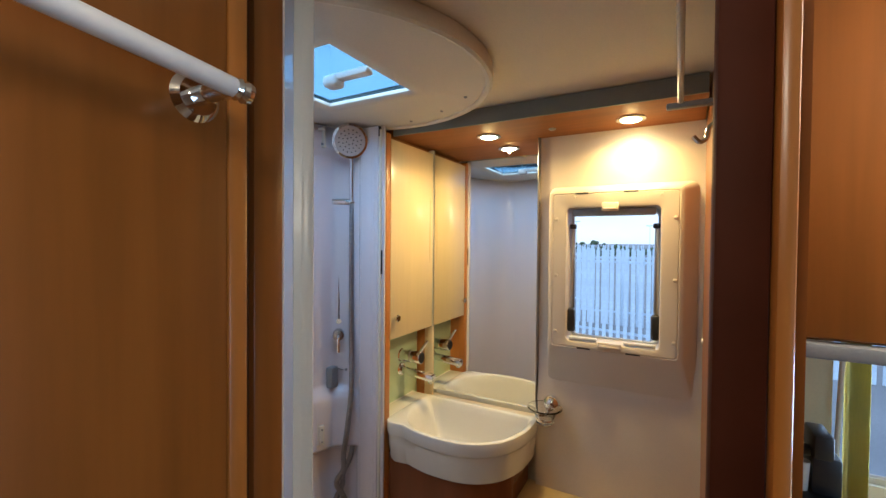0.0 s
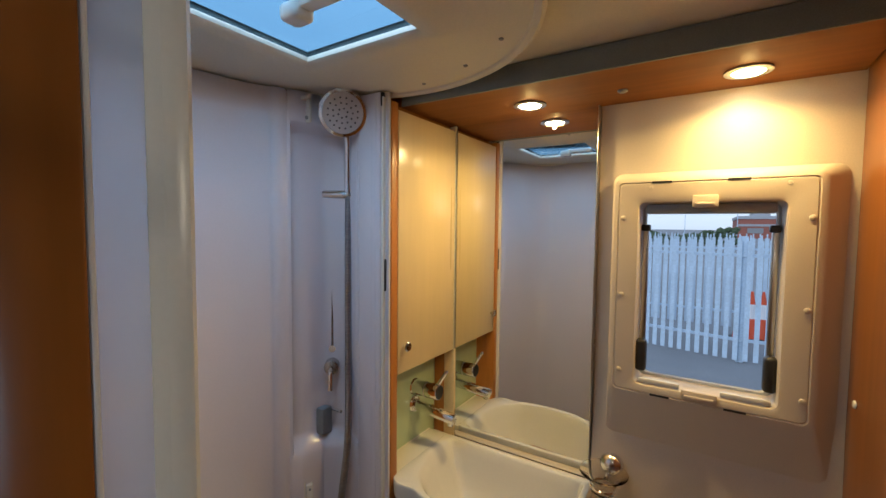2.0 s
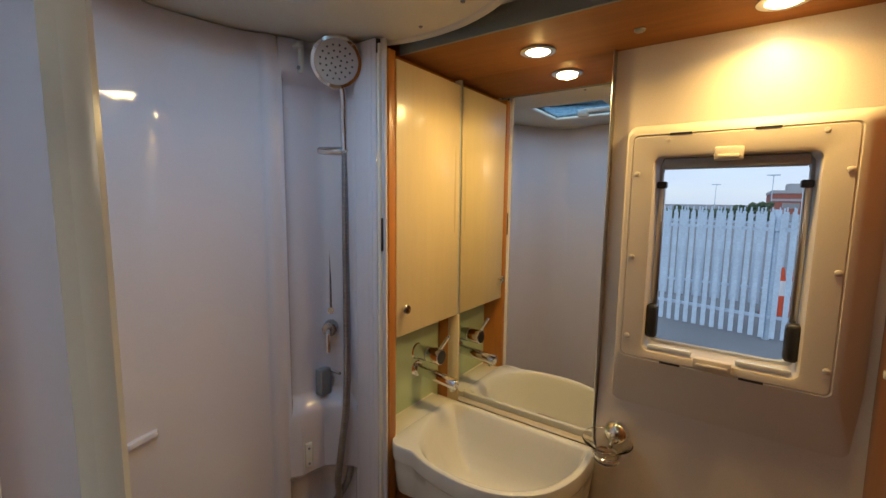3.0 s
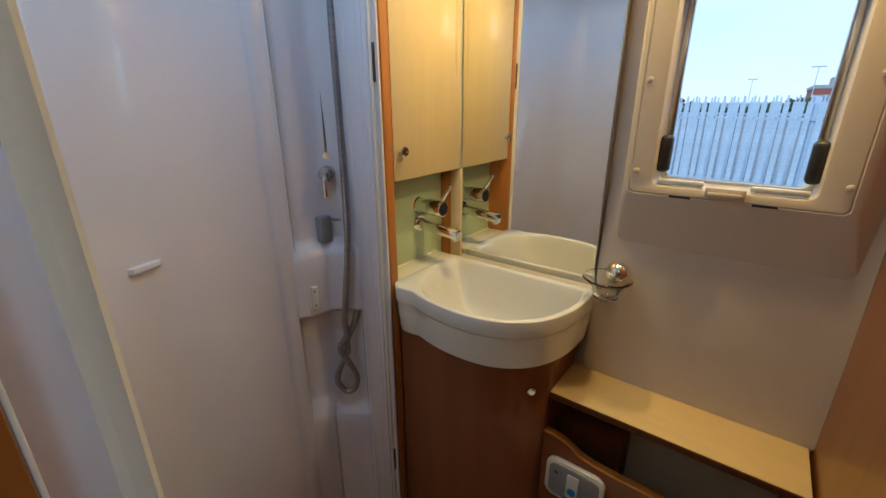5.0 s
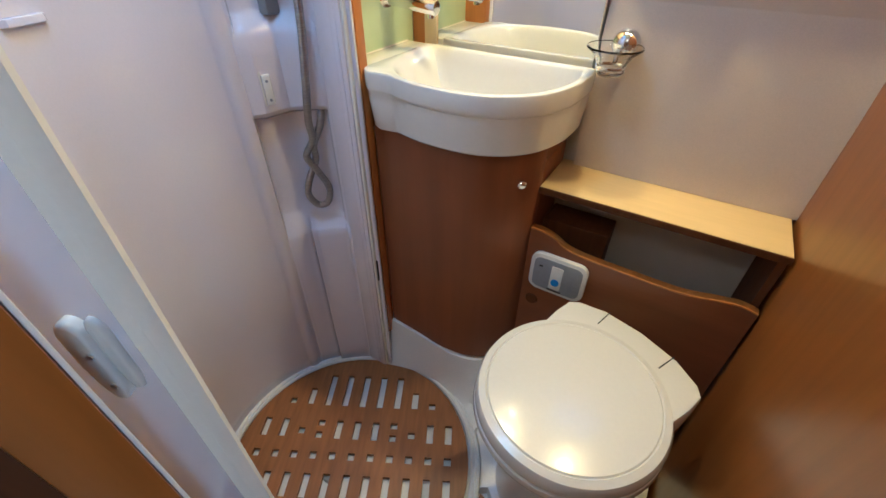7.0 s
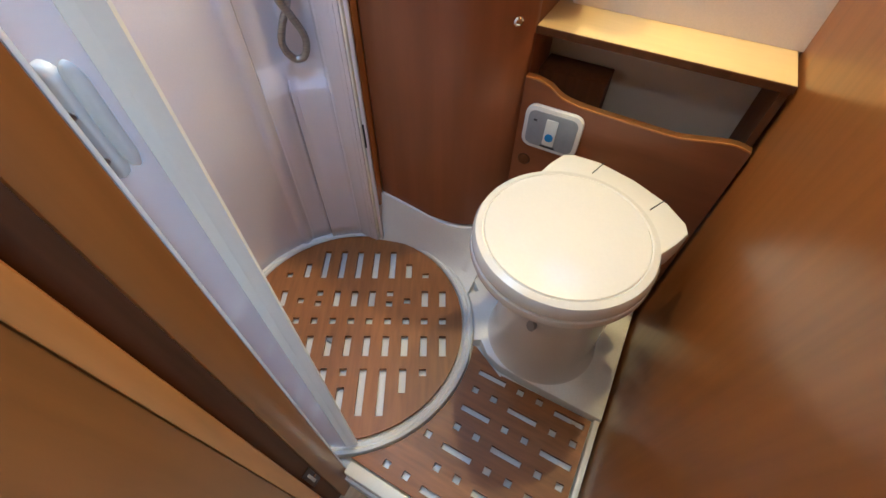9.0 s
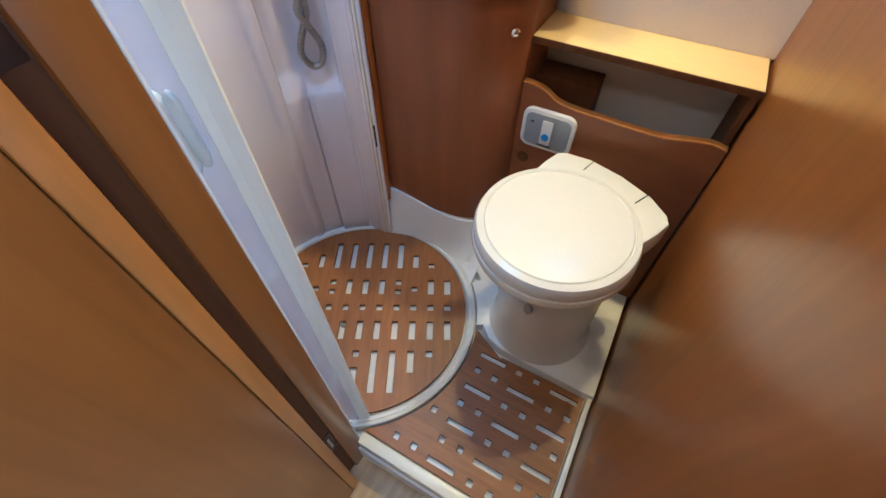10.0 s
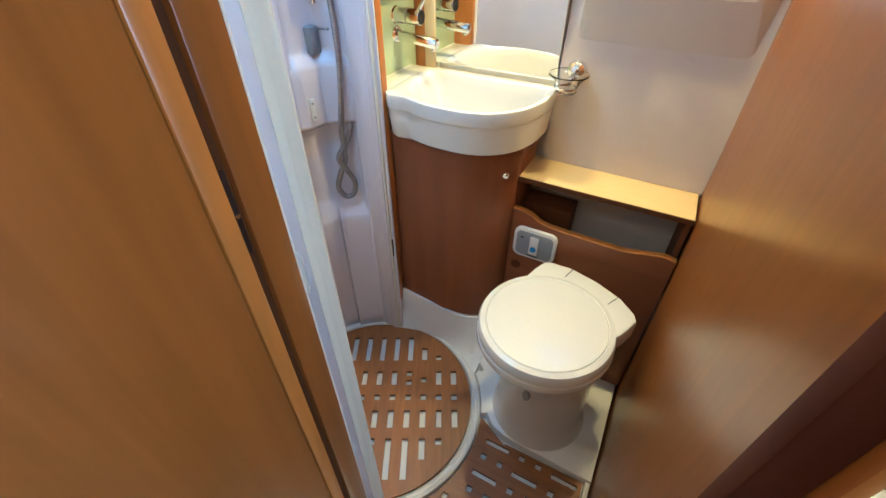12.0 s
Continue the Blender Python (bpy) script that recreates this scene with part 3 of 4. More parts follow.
plate_ = part("plate", hook_piece([(0.001, 0.900), (0.014, 0.900), (0.016, 0.903), (0.016, 0.953), (0.014, 0.956), (0.001, 0.956)], 0.016, 0.0, 0.002), TRIM, hk)
part("flap", hook_piece([(0.0, 0.897)] + [(-0.015 * math.sin(radians(a)), 0.930 - 0.034 * math.cos(radians(a))) for a in range(15, 180, 15)] + [(0.0, 0.964)], 0.012, 0.002, 0.002), TRIM, hk)
for z in (0.910, 0.946):
    c0 = HB + side_ * 0.009 + out_ * 0.016 + Vector((0, 0, z))
    part("screw", rod(c0 - out_ * 0.001, c0 + out_ * 0.0012, 0.0028, seg=10), GREY, plate_)
sl_ = thing("soap_ledge", on_wall(196, 0.32, 1.083), "thin white moulded ledge on the shower wall", "ledge")
part("ledge", prism(arc(SX, SY, 0.324, 190, 203, 10) + arc(SX, SY, 0.308, 201, 192, 10), 1.083, 1.093, 0.003), ABS, sl_)
# catch on the sliding door
cl = thing("door_catch", (-0.45, 0.57, 0.91), "white plastic two-lobed catch screwed to the shower door", "catch")
for side, h, lo, thick, shift in ((1, 0.0110, 0.895, 0.010, 0.005), (1, 0.0075, 0.903, 0.005, 0.020)):
    prof = [(h * math.cos(radians(a)), 0.967 + 0.016 * math.sin(radians(a))) for a in range(0, 181, 15)] + [(-h, 0.937), (-h * 0.75, 0.914), (-h * 0.25, lo), (h * 0.55, lo), (h, lo + 0.012)]
    pad = prism(prof, 0, thick, 0.004, seg=3)
    nrm_ = Vector((math.cos(radians(299)), math.sin(radians(299)), 0))
    tan_ = Vector((-nrm_.y, nrm_.x, 0))
    for v in pad.verts:
        q_ = Vector((SX, SY, 0)) + nrm_ * (GLIDE + side * (0.0022 + v.co.z)) + tan_ * (v.co.x + shift)
        v.co = (q_.x, q_.y, v.co.y)
    lobe = part("jaw", pad, WHITE, cl)
    if thick > 0.006:
        for z in (0.914, 0.950):
            c0 = Vector((SX, SY, z)) + nrm_ * (GLIDE + 0.0022 + thick) + tan_ * (shift + 0.005)
            part("screw", rod(c0 - nrm_ * 0.001, c0 + nrm_ * 0.0012, 0.0026, seg=10), SATIN, lobe)

# ---- pelmet over the window with two lit downlights ----
pel = structure("pelmet", prism([(-1.0, FAR - 0.001), (-1.0, 1.225), (RIGHT - 0.002, 1.225), (RIGHT + 0.004, FAR - 0.001)], 1.817, CEIL_Z - 0.001), CHERRY_X, "cherry pelmet below the ceiling above the window", "pelmet")
structure("pelmet_band", box(-0.72, RIGHT - 0.003, 1.217, 1.2245, 1.814, CEIL_Z - 0.001, 0.002), BAND, "grey-green band along the pelmet's front", "trim")


def downlight(x, y, z, mat_ring=SATIN):
    d = thing("downlight", (x, y, z), "small round recessed downlight, lit warm, with a metal rim", "downlight", "downlights")
    part("rim", lathe([(0.024, 0.003), (0.034, 0.002), (0.036, -0.002), (0.031, -0.004), (0.025, -0.003)], (x, y, z), seg=40), mat_ring, d)
    part("lens", lathe([(0.0255, -0.001), (0.021, -0.0040), (0.012, -0.0060), (0, -0.0065)], (x, y, z), seg=32), LAMP_ON, d, "glowing frosted lens")


downlight(-0.469, 1.363, 1.8165)
downlight(-0.073, 1.361, 1.8165)
sn = thing("sensor_button", (-0.275, 1.361, 1.812), "small dark round button in the pelmet", "button")
part("button", lathe([(0.010, 0.004), (0.010, -0.002), (0.006, -0.005), (0, -0.005)], (-0.275, 1.361, 1.817), seg=18), GREY, sn)
# fittings for the added hall lamps, out of view
for x, y in ((-0.05, 0.05), (0.55, 0.76)):
    d = thing("ceiling_lamp", (x, y, CEIL_Z), "unseen round hall ceiling lamp, added to light door and locker", "ceiling lamp", "hall lamps")
    part("rim", lathe([(0.06, 0.0), (0.065, -0.010), (0.055, -0.014)], (x, y, CEIL_Z), seg=40), SATIN, d)
    part("lens", lathe([(0.056, -0.008), (0.047, -0.020), (0.026, -0.028), (0, -0.031)], (x, y, CEIL_Z), seg=32), HALL_ON, d)

# ---- window ----
win = thing("window_1", (-0.124, FAR, 1.17), "cream plastic camper window with hinged outer acrylic pane", "window", kind="structure")
FX0, FX1, FZ0, FZ1 = -0.298, 0.053, 1.181, 1.650
OX0, OX1, OZ0, OZ1 = -0.246, -0.002, 1.211, 1.596


def rounded(x0, x1, z0, z1, r, n=6):
    out = []
    for cx, cz, a in ((x1 - r, z1 - r, 0), (x0 + r, z1 - r, 90), (x0 + r, z0 + r, 180), (x1 - r, z0 + r, 270)):
        out += [(cx + r * math.cos(radians(a + 90 * i / n)), cz + r * math.sin(radians(a + 90 * i / n))) for i in range(n + 1)]
    return out


def frame_ring(steps):
    b = bmesh.new()
    loops = [[b.verts.new((x, y, z)) for x, z in rounded(x0, x1, z0, z1, r)] for x0, x1, z0, z1, r, y in steps]
    for p, q in zip(loops, loops[1:]):
        for i in range(len(p)):
            j = (i + 1) % len(p)
            b.faces.new((p[i], p[j], q[j], q[i]))
    return b


def inset(d):
    return FX0 + d, FX1 - d, FZ0 + d, FZ1 - d


def outset(d):
    return OX0 - d, OX1 + d, OZ0 - d, OZ1 + d


part("frame", frame_ring([(FX0 - 0.006, FX1 + 0.032, FZ0 - 0.140, FZ1 + 0.012, 0.020, FAR - 0.001), (FX0 - 0.001, FX1 + 0.004, FZ0 - 0.020, FZ1 + 0.002, 0.018, 1.4325), (*inset(0.003), 0.012, 1.4280), (*inset(0.010), 0.010, 1.4265), (*inset(0.012), 0.010, 1.4285), (*inset(0.014), 0.010, 1.4265),
                          (*outset(0.008), 0.018, 1.4265), (*outset(0.002), 0.014, 1.4285), (*outset(0.0), 0.012, 1.4340), (*outset(-0.001), 0.012, 1.4940)]), FRAME, win)
sash = part("sash", frame_ring([(*outset(0.004), 0.014, 1.4940), (*outset(-0.006), 0.016, 1.4930), (*outset(-0.008), 0.018, 1.4980), (*outset(0.004), 0.014, 1.5040)]), SEAL, win, "pale grey seal round the pane")
pane = part("pane", box(OX0 - 0.01, OX1 + 0.01, 1.5045, 1.5085, OZ0 - 0.01, OZ1 + 0.01), PANE, win, "clear acrylic pane")
pane.visible_shadow = False
part("blind_roll", box(OX0 + 0.012, OX1 - 0.012, 1.4380, 1.4600, OZ1 - 0.022, OZ1 - 0.001, 0.005), GREY, win, "dark rolled blind at the head")
for z0, z1, x0, x1, y in ((OZ1 - 0.010, OZ1 + 0.014, -0.150, -0.106, 1.4225), (OZ0 - 0.012, OZ0 + 0.006, -0.156, -0.094, 1.4225)):
    cch = part("catch", box(x0, x1, y - 0.003, 1.4340, z0, z1, 0.003), FRAME, win, "cream blind catch")
    part("grip", box(x0 + 0.006, x1 - 0.006, y - 0.008, y - 0.003, z0 + 0.003, z0 + 0.010, 0.002), FRAME, cch)
for x, z in ((-0.205, FZ1 - 0.011), (-0.075, FZ1 - 0.011), (-0.195, FZ0 + 0.011), (-0.065, FZ0 + 0.011)):
    part("slot", box(x - 0.018, x + 0.018, 1.4256, 1.4290, z - 0.002, z + 0.002), BLACK, win, "dark slot in the frame")
for x in (FX0 + 0.022, FX1 - 0.020):
    for z in (1.235, 1.40, 1.565):
        part("screw_cap", lathe([(0.0055, 0.0), (0.005, 0.002), (0.003, 0.003), (0, 0.0032)], (x, 1.4266, z), (0, -1, 0), 14), FRAME, win)
for x in (-0.225, 0.0):
    part("screw_cap", lathe([(0.004, 0.0), (0.0035, 0.0015), (0, 0.002)], (x, 1.4266, FZ1 - 0.022), (0, -1, 0), 12), FRAME, win)
part("bottom_bar", box(OX0 + 0.008, -0.160, 1.4310, 1.4420, OZ0 + 0.002, OZ0 + 0.012, 0.003), WHITE, win, "white blind bar")
part("bottom_bar", box(-0.090, OX1 - 0.008, 1.4310, 1.4420, OZ0 + 0.002, OZ0 + 0.012, 0.003), WHITE, win, "white blind bar")
for x in (OX0 + 0.010, OX1 - 0.010):
    arm = part("stay", box(x - 0.006, x + 0.006, 1.4700, 1.4800, 1.275, 1.545, 0.003), SATIN, win, "aluminium window stay")
    part("stay_top", box(x - 0.010, x + 0.008, 1.4660, 1.4840, 1.538, 1.552, 0.003), BLACK, arm, "black end fitting")
    part("stay_knob", box(x - 0.011, x + 0.011, 1.4440, 1.4700, 1.232, 1.302, 0.008, 3), BLACK, arm, "black locking knob")
    part("stay_foot", rod((x, 1.4720, 1.245), (x + (0.012 if x > -0.1 else -0.012), 1.4720, 1.245), 0.005, seg=10), BLACK, arm)

# ---- mirror ----
mr = thing("mirror", (-0.52, FAR, 0.957), "large frameless wall mirror behind the basin", "mirror")
part("glass", box(-0.709, -0.3385, 1.4520, FAR + 0.0208, 0.952, 1.8165), MIRROR, mr)
part("edge_strip", box(-0.338, -0.3345, 1.4375, FAR + 0.0205, 0.932, 1.8165, 0.0015), SATIN, mr, "slim aluminium edge")
structure("basin_ledge", box(-0.7755, -0.336, 1.4245, 1.4495, 0.88, 0.951, 0.001), FRAME, "beige ledge behind the basin below the mirror", "ledge")

# ---- vanity wall ----
cab = thing("wall_cabinet", (-0.8, 1.32, 1.2), "tall wall cabinet with a closed cream door above the basin", "cabinet")
part("body", box(-0.985, -0.732, 1.198, 1.4470, 1.203, 1.8165), CHERRY, cab)
dr = part("door", box(-0.7315, -0.713, 1.200, 1.4480, 1.198, 1.803, 0.003), MAPLE, cab, "cream laminate door")
kb = part("knob", lathe([(0.004, 0.0), (0.004, 0.006), (0.0105, 0.009), (0.0115, 0.013), (0.009, 0.016), (0.0035, 0.0155), (0, 0.0145)], (-0.713, 1.222, 1.262), (1, 0, 0), 24), CHROME, dr, "chrome button knob")
part("filler", box(-0.7315, -0.714, 1.4485, 1.4700, 1.198, 1.8165, 0.001), TRIM, cab, "ivory filler strip beside the mirror")
structure("vanity_end_panel", box(-0.985, -0.712, 1.1755, 1.1975, 0.19, 1.8165, 0.002), CHERRY_EDGE, "orange cherry end panel of the vanity", "end panel")
structure("vanity_back_wall", box(-0.985, -0.7825, 1.198, 1.4560, 0.80, 1.2025), CHERRY, "cherry back of the vanity niche", "panel")
spb = thing("splashback", (-0.78, 1.30, 1.08), "pale green glass splashback behind the tap", "splashback")
part("pane", box(-0.7822, -0.776, 1.198, 1.4475, 0.9385, 1.2025, 0.001), SPLASH, spb)
part("sealant", tube([(-0.775, 1.2, 0.9645), (-0.775, 1.30, 0.9645), (-0.775, 1.422, 0.9645)], 0.0022, 8), WHITE, spb, "white sealant bead along the foot")
structure("splashback_strip", box(-0.7758, -0.7430, 1.4480, 1.4700, 0.9515, 1.1975, 0.001), CHERRY_EDGE, "cherry strip beside the splashback", "trim")
structure("corner_strip", box(-0.7428, -0.7095, 1.4475, 1.4700, 0.9515, 1.1975, 0.001), MAPLE, "beige strip between splashback and mirror", "trim")

# tap, fixed to the splashback
tap = thing("basin_tap", (-0.776, 1.352, 1.08), "chrome wall-mounted mixer tap with lever and long spout", "tap")
td = Vector((1.0, 0.0, 0.0))
for z, l, r in ((1.110, 0.080, 0.0200), (1.062, 0.128, 0.0140)):
    p0 = Vector((-0.776, 1.352, z))
    part("flange", lathe([(0.0, 0.004), (0.020, 0.004), (0.022, 0.0), (0, 0)], p0, (1, 0, 0), 28), CHROME, tap)
    nm = "valve_body" if l < 0.1 else "spout"
    e = p0 + td * l + Vector((0, 0, -0.012 if l > 0.1 else 0))
    arm = part(nm, rod(p0, e, r, bevel=0.002, seg=28), CHROME, tap)
    if l < 0.1:
        part("collar", rod(p0 + td * 0.040, p0 + td * 0.043, r + 0.0006, seg=28), SATIN, arm)
        part("end_face", rod(e, e + td * 0.0012, r - 0.003, seg=28), BLACK, arm, "dark end face")
        part("lever", rod(e + Vector((-0.010, 0, 0.012)), e + Vector((0.022, 0.0, 0.060)), 0.0055, 0.004, bevel=0.001), CHROME, arm)
    else:
        part("outlet", rod(e + td * -0.014 + Vector((0, 0, -0.006)), e + td * -0.014 + Vector((0, 0, -0.018)), 0.0075), CHROME, arm)

# basin: moulded bowl with a bulging front
B_OUT = spline([(-0.718, 1.19, 0), (-0.690, 1.168, 0), (-0.650, 1.172, 0), (-0.620, 1.163, 0), (-0.570, 1.152, 0), (-0.500, 1.150, 0), (-0.440, 1.162, 0), (-0.390, 1.190, 0), (-0.350, 1.235, 0), (-0.326, 1.300, 0), (-0.320, 1.360, 0), (-0.320, 1.408, 0)], 4)
outl = [(p.x, p.y) for p in B_OUT] + [(-0.323, 1.423), (-0.712, 1.424), (-0.718, 1.416)]
B_IN = spline([(-0.700, 1.310, 0), (-0.672, 1.232, 0), (-0.632, 1.188, 0), (-0.585, 1.168, 0), (-0.510, 1.163, 0), (-0.446, 1.174, 0), (-0.400, 1.200, 0), (-0.363, 1.242, 0), (-0.341, 1.300, 0), (-0.335, 1.340, 0)], 5)
inl = [(p.x, p.y) for p in B_IN] + [(-0.336, 1.398), (-0.345, 1.408), (-0.50, 1.410), (-0.690, 1.410), (-0.701, 1.400)]


def resample(pts, n, c):
    """A closed outline as n points at even angles round c."""
    out = []
    m = len(pts)
    for i in range(n):
        a = 2 * math.pi * i / n
        d = Vector((math.cos(a), math.sin(a)))
        best = None
        for k in range(m):
            p, q = Vector(pts[k]) - Vector(c), Vector(pts[(k + 1) % m]) - Vector(c)
            e = q - p
            den = d.x * -e.y + d.y * e.x
            if abs(den) < 1e-12:
                continue
            s = (p.x * -e.y + p.y * e.x) / den
            t = (d.x * p.y - d.y * p.x) / den
            if s > 0 and -1e-6 <= t <= 1 + 1e-6 and (best is None or s > best):
                best = s
        out.append((c[0] + d.x * best, c[1] + d.y * best))
    return out


bc = (-0.51, 1.285)
nb = 120
O, I = resample(outl, nb, bc), resample(inl, nb, bc)


def toward(pts, d):
    return [(x - d * (x - bc[0]) / math.hypot(x - bc[0], y - bc[1]), y - d * (y - bc[1]) / math.hypot(x - bc[0], y - bc[1])) for x, y in pts]


def sloped(pts, d):
    """As toward, but with a longer slope on the tap's side."""
    out = []
    for (x, y), (u, v) in zip(pts, toward(pts, d)):
        k = 1 + 1.3 * max(0.0, (bc[0] - x) / 0.19) ** 2
        out.append((x + (u - x) * k, y + (v - y) * k))
    return out


BB = bmesh.new()
layers = [(toward(O, 0.045), 0.854), (toward(O, 0.016), 0.851), (toward(O, 0.0115), 0.855), (toward(O, 0.005), 0.905), (toward(O, 0.004), 0.926), (toward(O, 0.0015), 0.929), (toward(O, 0.0005), 0.933), (O, 0.961), (toward(O, 0.0012), 0.9645), (toward(O, 0.0035), 0.966),
          (toward(I, -0.003), 0.966), (I, 0.9645), (sloped(I, 0.003), 0.960), (sloped(I, 0.009), 0.940), (sloped(I, 0.017), 0.905), (sloped(I, 0.026), 0.872), (sloped(I, 0.036), 0.849), (sloped(I, 0.050), 0.833), (sloped(I, 0.068), 0.826), (sloped(I, 0.080), 0.824)]
ls = [[BB.verts.new((x, y, z)) for x, y in pts] for pts, z in layers]
for p, q in zip(ls, ls[1:]):
    for i in range(nb):
        BB.faces.new((p[i], p[(i + 1) % nb], q[(i + 1) % nb], q[i]))
BB.faces.new(ls[-1])
basin = thing("washbasin", (-0.52, 1.28, 0.851), "white moulded washbasin with a rounded front on the vanity", "washbasin")
part("bowl", BB, WHITE, basin)
part("deck", box(-0.7755, -0.7135, 1.1990, 1.4235, 0.925, 0.9645, 0.002), WHITE, basin, "flat white deck below the tap")
part("waste", lathe([(0.018, 0.002), (0.016, 0.004), (0, 0.003)], (-0.51, 1.285, 0.8235), seg=24), CHROME, basin, "chrome waste")

# vanity cupboard with curved door
vf = spline([(-0.7118, 1.199, 0), (-0.62, 1.204, 0), (-0.54, 1.203, 0), (-0.47, 1.212, 0), (-0.42, 1.236, 0), (-0.385, 1.268, 0), (-0.362, 1.300, 0)], 6)
van = thing("vanity_unit", (-0.53, 1.3, 0.2), "curved cherry vanity cupboard below the basin", "cupboard")
front = [(p.x, p.y) for p in vf]
part("curved_door", prism(front + [(p.x, p.y + 0.016) for p in reversed(vf)], 0.205, 0.852, 0.001), VANITY, van, "curved cherry door")
part("carcass", prism([(-0.71, 1.224), (-0.54, 1.224), (-0.45, 1.24), (-0.38, 1.292), (-0.362, 1.32), (-0.362, 1.4555), (-0.71, 1.4555)], 0.055, 0.800), VANITY, van)
part("side_panel", box(-0.376, -0.362, 1.318, 1.4555, 0.8005, 0.850), VANITY, van)
part("knob", lathe([(0.004, 0), (0.004, 0.006), (0.009, 0.009), (0.0095, 0.013), (0.006, 0.016), (0, 0.0165)], (-0.390, 1.262, 0.771), (0.62, -0.78, 0), 22), CHROME, van, "chrome button knob")

# ---- toilet niche ----
structure("niche_shelf", box(-0.3605, RIGHT - 0.001, 1.303, FAR - 0.001, 0.740, 0.752, 0.002), SHELF, "sand-coloured shelf above the toilet", "shelf")
structure("shelf_nosing", box(-0.3605, RIGHT - 0.001, 1.2995, 1.3028, 0.737, 0.7515, 0.001), DARK_WOOD, "dark edge of the shelf", "trim")
wave = spline([(-0.3605, 0.650, 0), (-0.335, 0.649, 0), (-0.305, 0.641, 0), (-0.275, 0.624, 0), (-0.23, 0.616, 0), (-0.15, 0.613, 0), (-0.08, 0.611, 0), (-0.03, 0.612, 0), (0.02, 0.622, 0), (0.06, 0.628, 0), (RIGHT - 0.001, 0.622, 0)], 5)
wl = [(p.x, p.y) for p in wave]
structure("toilet_panel", plate([(-0.3605, 0.054), (RIGHT - 0.001, 0.054)] + wl[::-1], 1.290, 1.306), VANITY_X, "cherry panel with a wavy top edge behind the toilet", "panel")
structure("panel_edging", plate(wl + [(x, z + 0.0035) for x, z in wl[::-1]], 1.289, 1.307), CHERRY_EDGE, "light edging along the wavy panel", "trim")
bx = thing("niche_box", (-0.28, 1.40, 0.61), "dark brown box in the niche below the shelf", "box")
part("panel", box(-0.355, -0.205, 1.36, 1.4395, 0.50, 0.640, 0.002), DARK_WOOD, bx)
structure("niche_bracket", box(RIGHT - 0.016, RIGHT - 0.003, 1.31, 1.455, 0.50, 0.7395), DARK_WOOD, "dark end of the niche below the shelf", "bracket")
fp = thing("flush_panel", (-0.28, 1.286, 0.55), "grey flush control panel with a white rim and blue button", "control panel")
rim = part("rim", plate(rounded(-0.345, -0.213, 0.493, 0.600, 0.024), 1.279, 1.290, 0.004), WHITE, fp)
inner = part("plate", plate(rounded(-0.335, -0.223, 0.503, 0.590, 0.016), 1.2770, 1.2795, 0.001), GREY, fp, "grey face plate")
btn = part("switch", plate(rounded(-0.293, -0.266, 0.512, 0.578, 0.004), 1.2745, 1.278, 0.001), WHITE, fp, "white rocker switch")
part("button", rod((-0.2795, 1.2745, 0.534), (-0.2795, 1.2722, 0.534), 0.0095, seg=24), BLUE, btn, "round blue button")
part("indicator", box(-0.322, -0.314, 1.2755, 1.2772, 0.566, 0.570), BLACK, fp)
part("slot", box(-0.296, -0.262, 1.2755, 1.2772, 0.505, 0.509), BLACK, fp)
vent = thing("access_cap", (-0.335, 1.288, 0.44), "small dark round cap in the wooden panel", "cap")
part("cap", lathe([(0, 0.004), (0.014, 0.003), (0.016, 0), (0, 0)], (-0.330, 1.2895, 0.445), (0, -1, 0), 20), DARK_WOOD, vent)

# toilet: its own frame, front along TF
TC = Vector((-0.156, 1.018, 0))
TF = Vector((-0.362, -0.932, 0)).normalized()
TS = Vector((TF.y * -1, TF.x, 0))


def tp(f, s, z):
    v = TC + TF * f + TS * s
    return Vector((v.x, v.y, z))


def loft(rings_in, cap=True):
    b = bmesh.new()
    rs = [[b.verts.new(p) for p in r] for r in rings_in]
    n = len(rs[0])
    for p, q in zip(rs, rs[1:]):
        for i in range(n):
            b.faces.new((p[i], p[(i + 1) % n], q[(i + 1) % n], q[i]))
    if cap:
        b.faces.new(rs[0][::-1]), b.faces.new(rs[-1])
    return b


def oval(fc, rf, rs, z, n=72, power=2.0):
    out = []
    for i in range(n):
        a = 2 * math.pi * i / n
        c, s = math.cos(a), math.sin(a)
        k = (abs(c) ** power + abs(s) ** power) ** (-1 / power)
        out.append(tp(fc + rf * c * k, rs * s * k, z))
    return out


wc = thing("toilet", (TC.x, TC.y, 0.052), "white plastic swivel cassette toilet with closed lid", "toilet")
part("pedestal", loft([oval(-0.075, 0.150, 0.150, 0.052), oval(-0.075, 0.146, 0.146, 0.058), oval(-0.07, 0.132, 0.134, 0.14), oval(-0.065, 0.130, 0.132, 0.27), oval(-0.05, 0.134, 0.136, 0.37), oval(-0.02, 0.152, 0.150, 0.445), oval(0.0, 0.164, 0.161, 0.478), oval(0, 0.160, 0.156, 0.482)]), WHITE, wc)
part("seat", loft([oval(0, 0.160, 0.156, 0.480), oval(0, 0.172, 0.168, 0.484), oval(0, 0.176, 0.172, 0.497), oval(0, 0.174, 0.170, 0.506), oval(0, 0.168, 0.164, 0.509), oval(0, 0.150, 0.15, 0.509)]), WHITE, wc, "white seat ring")
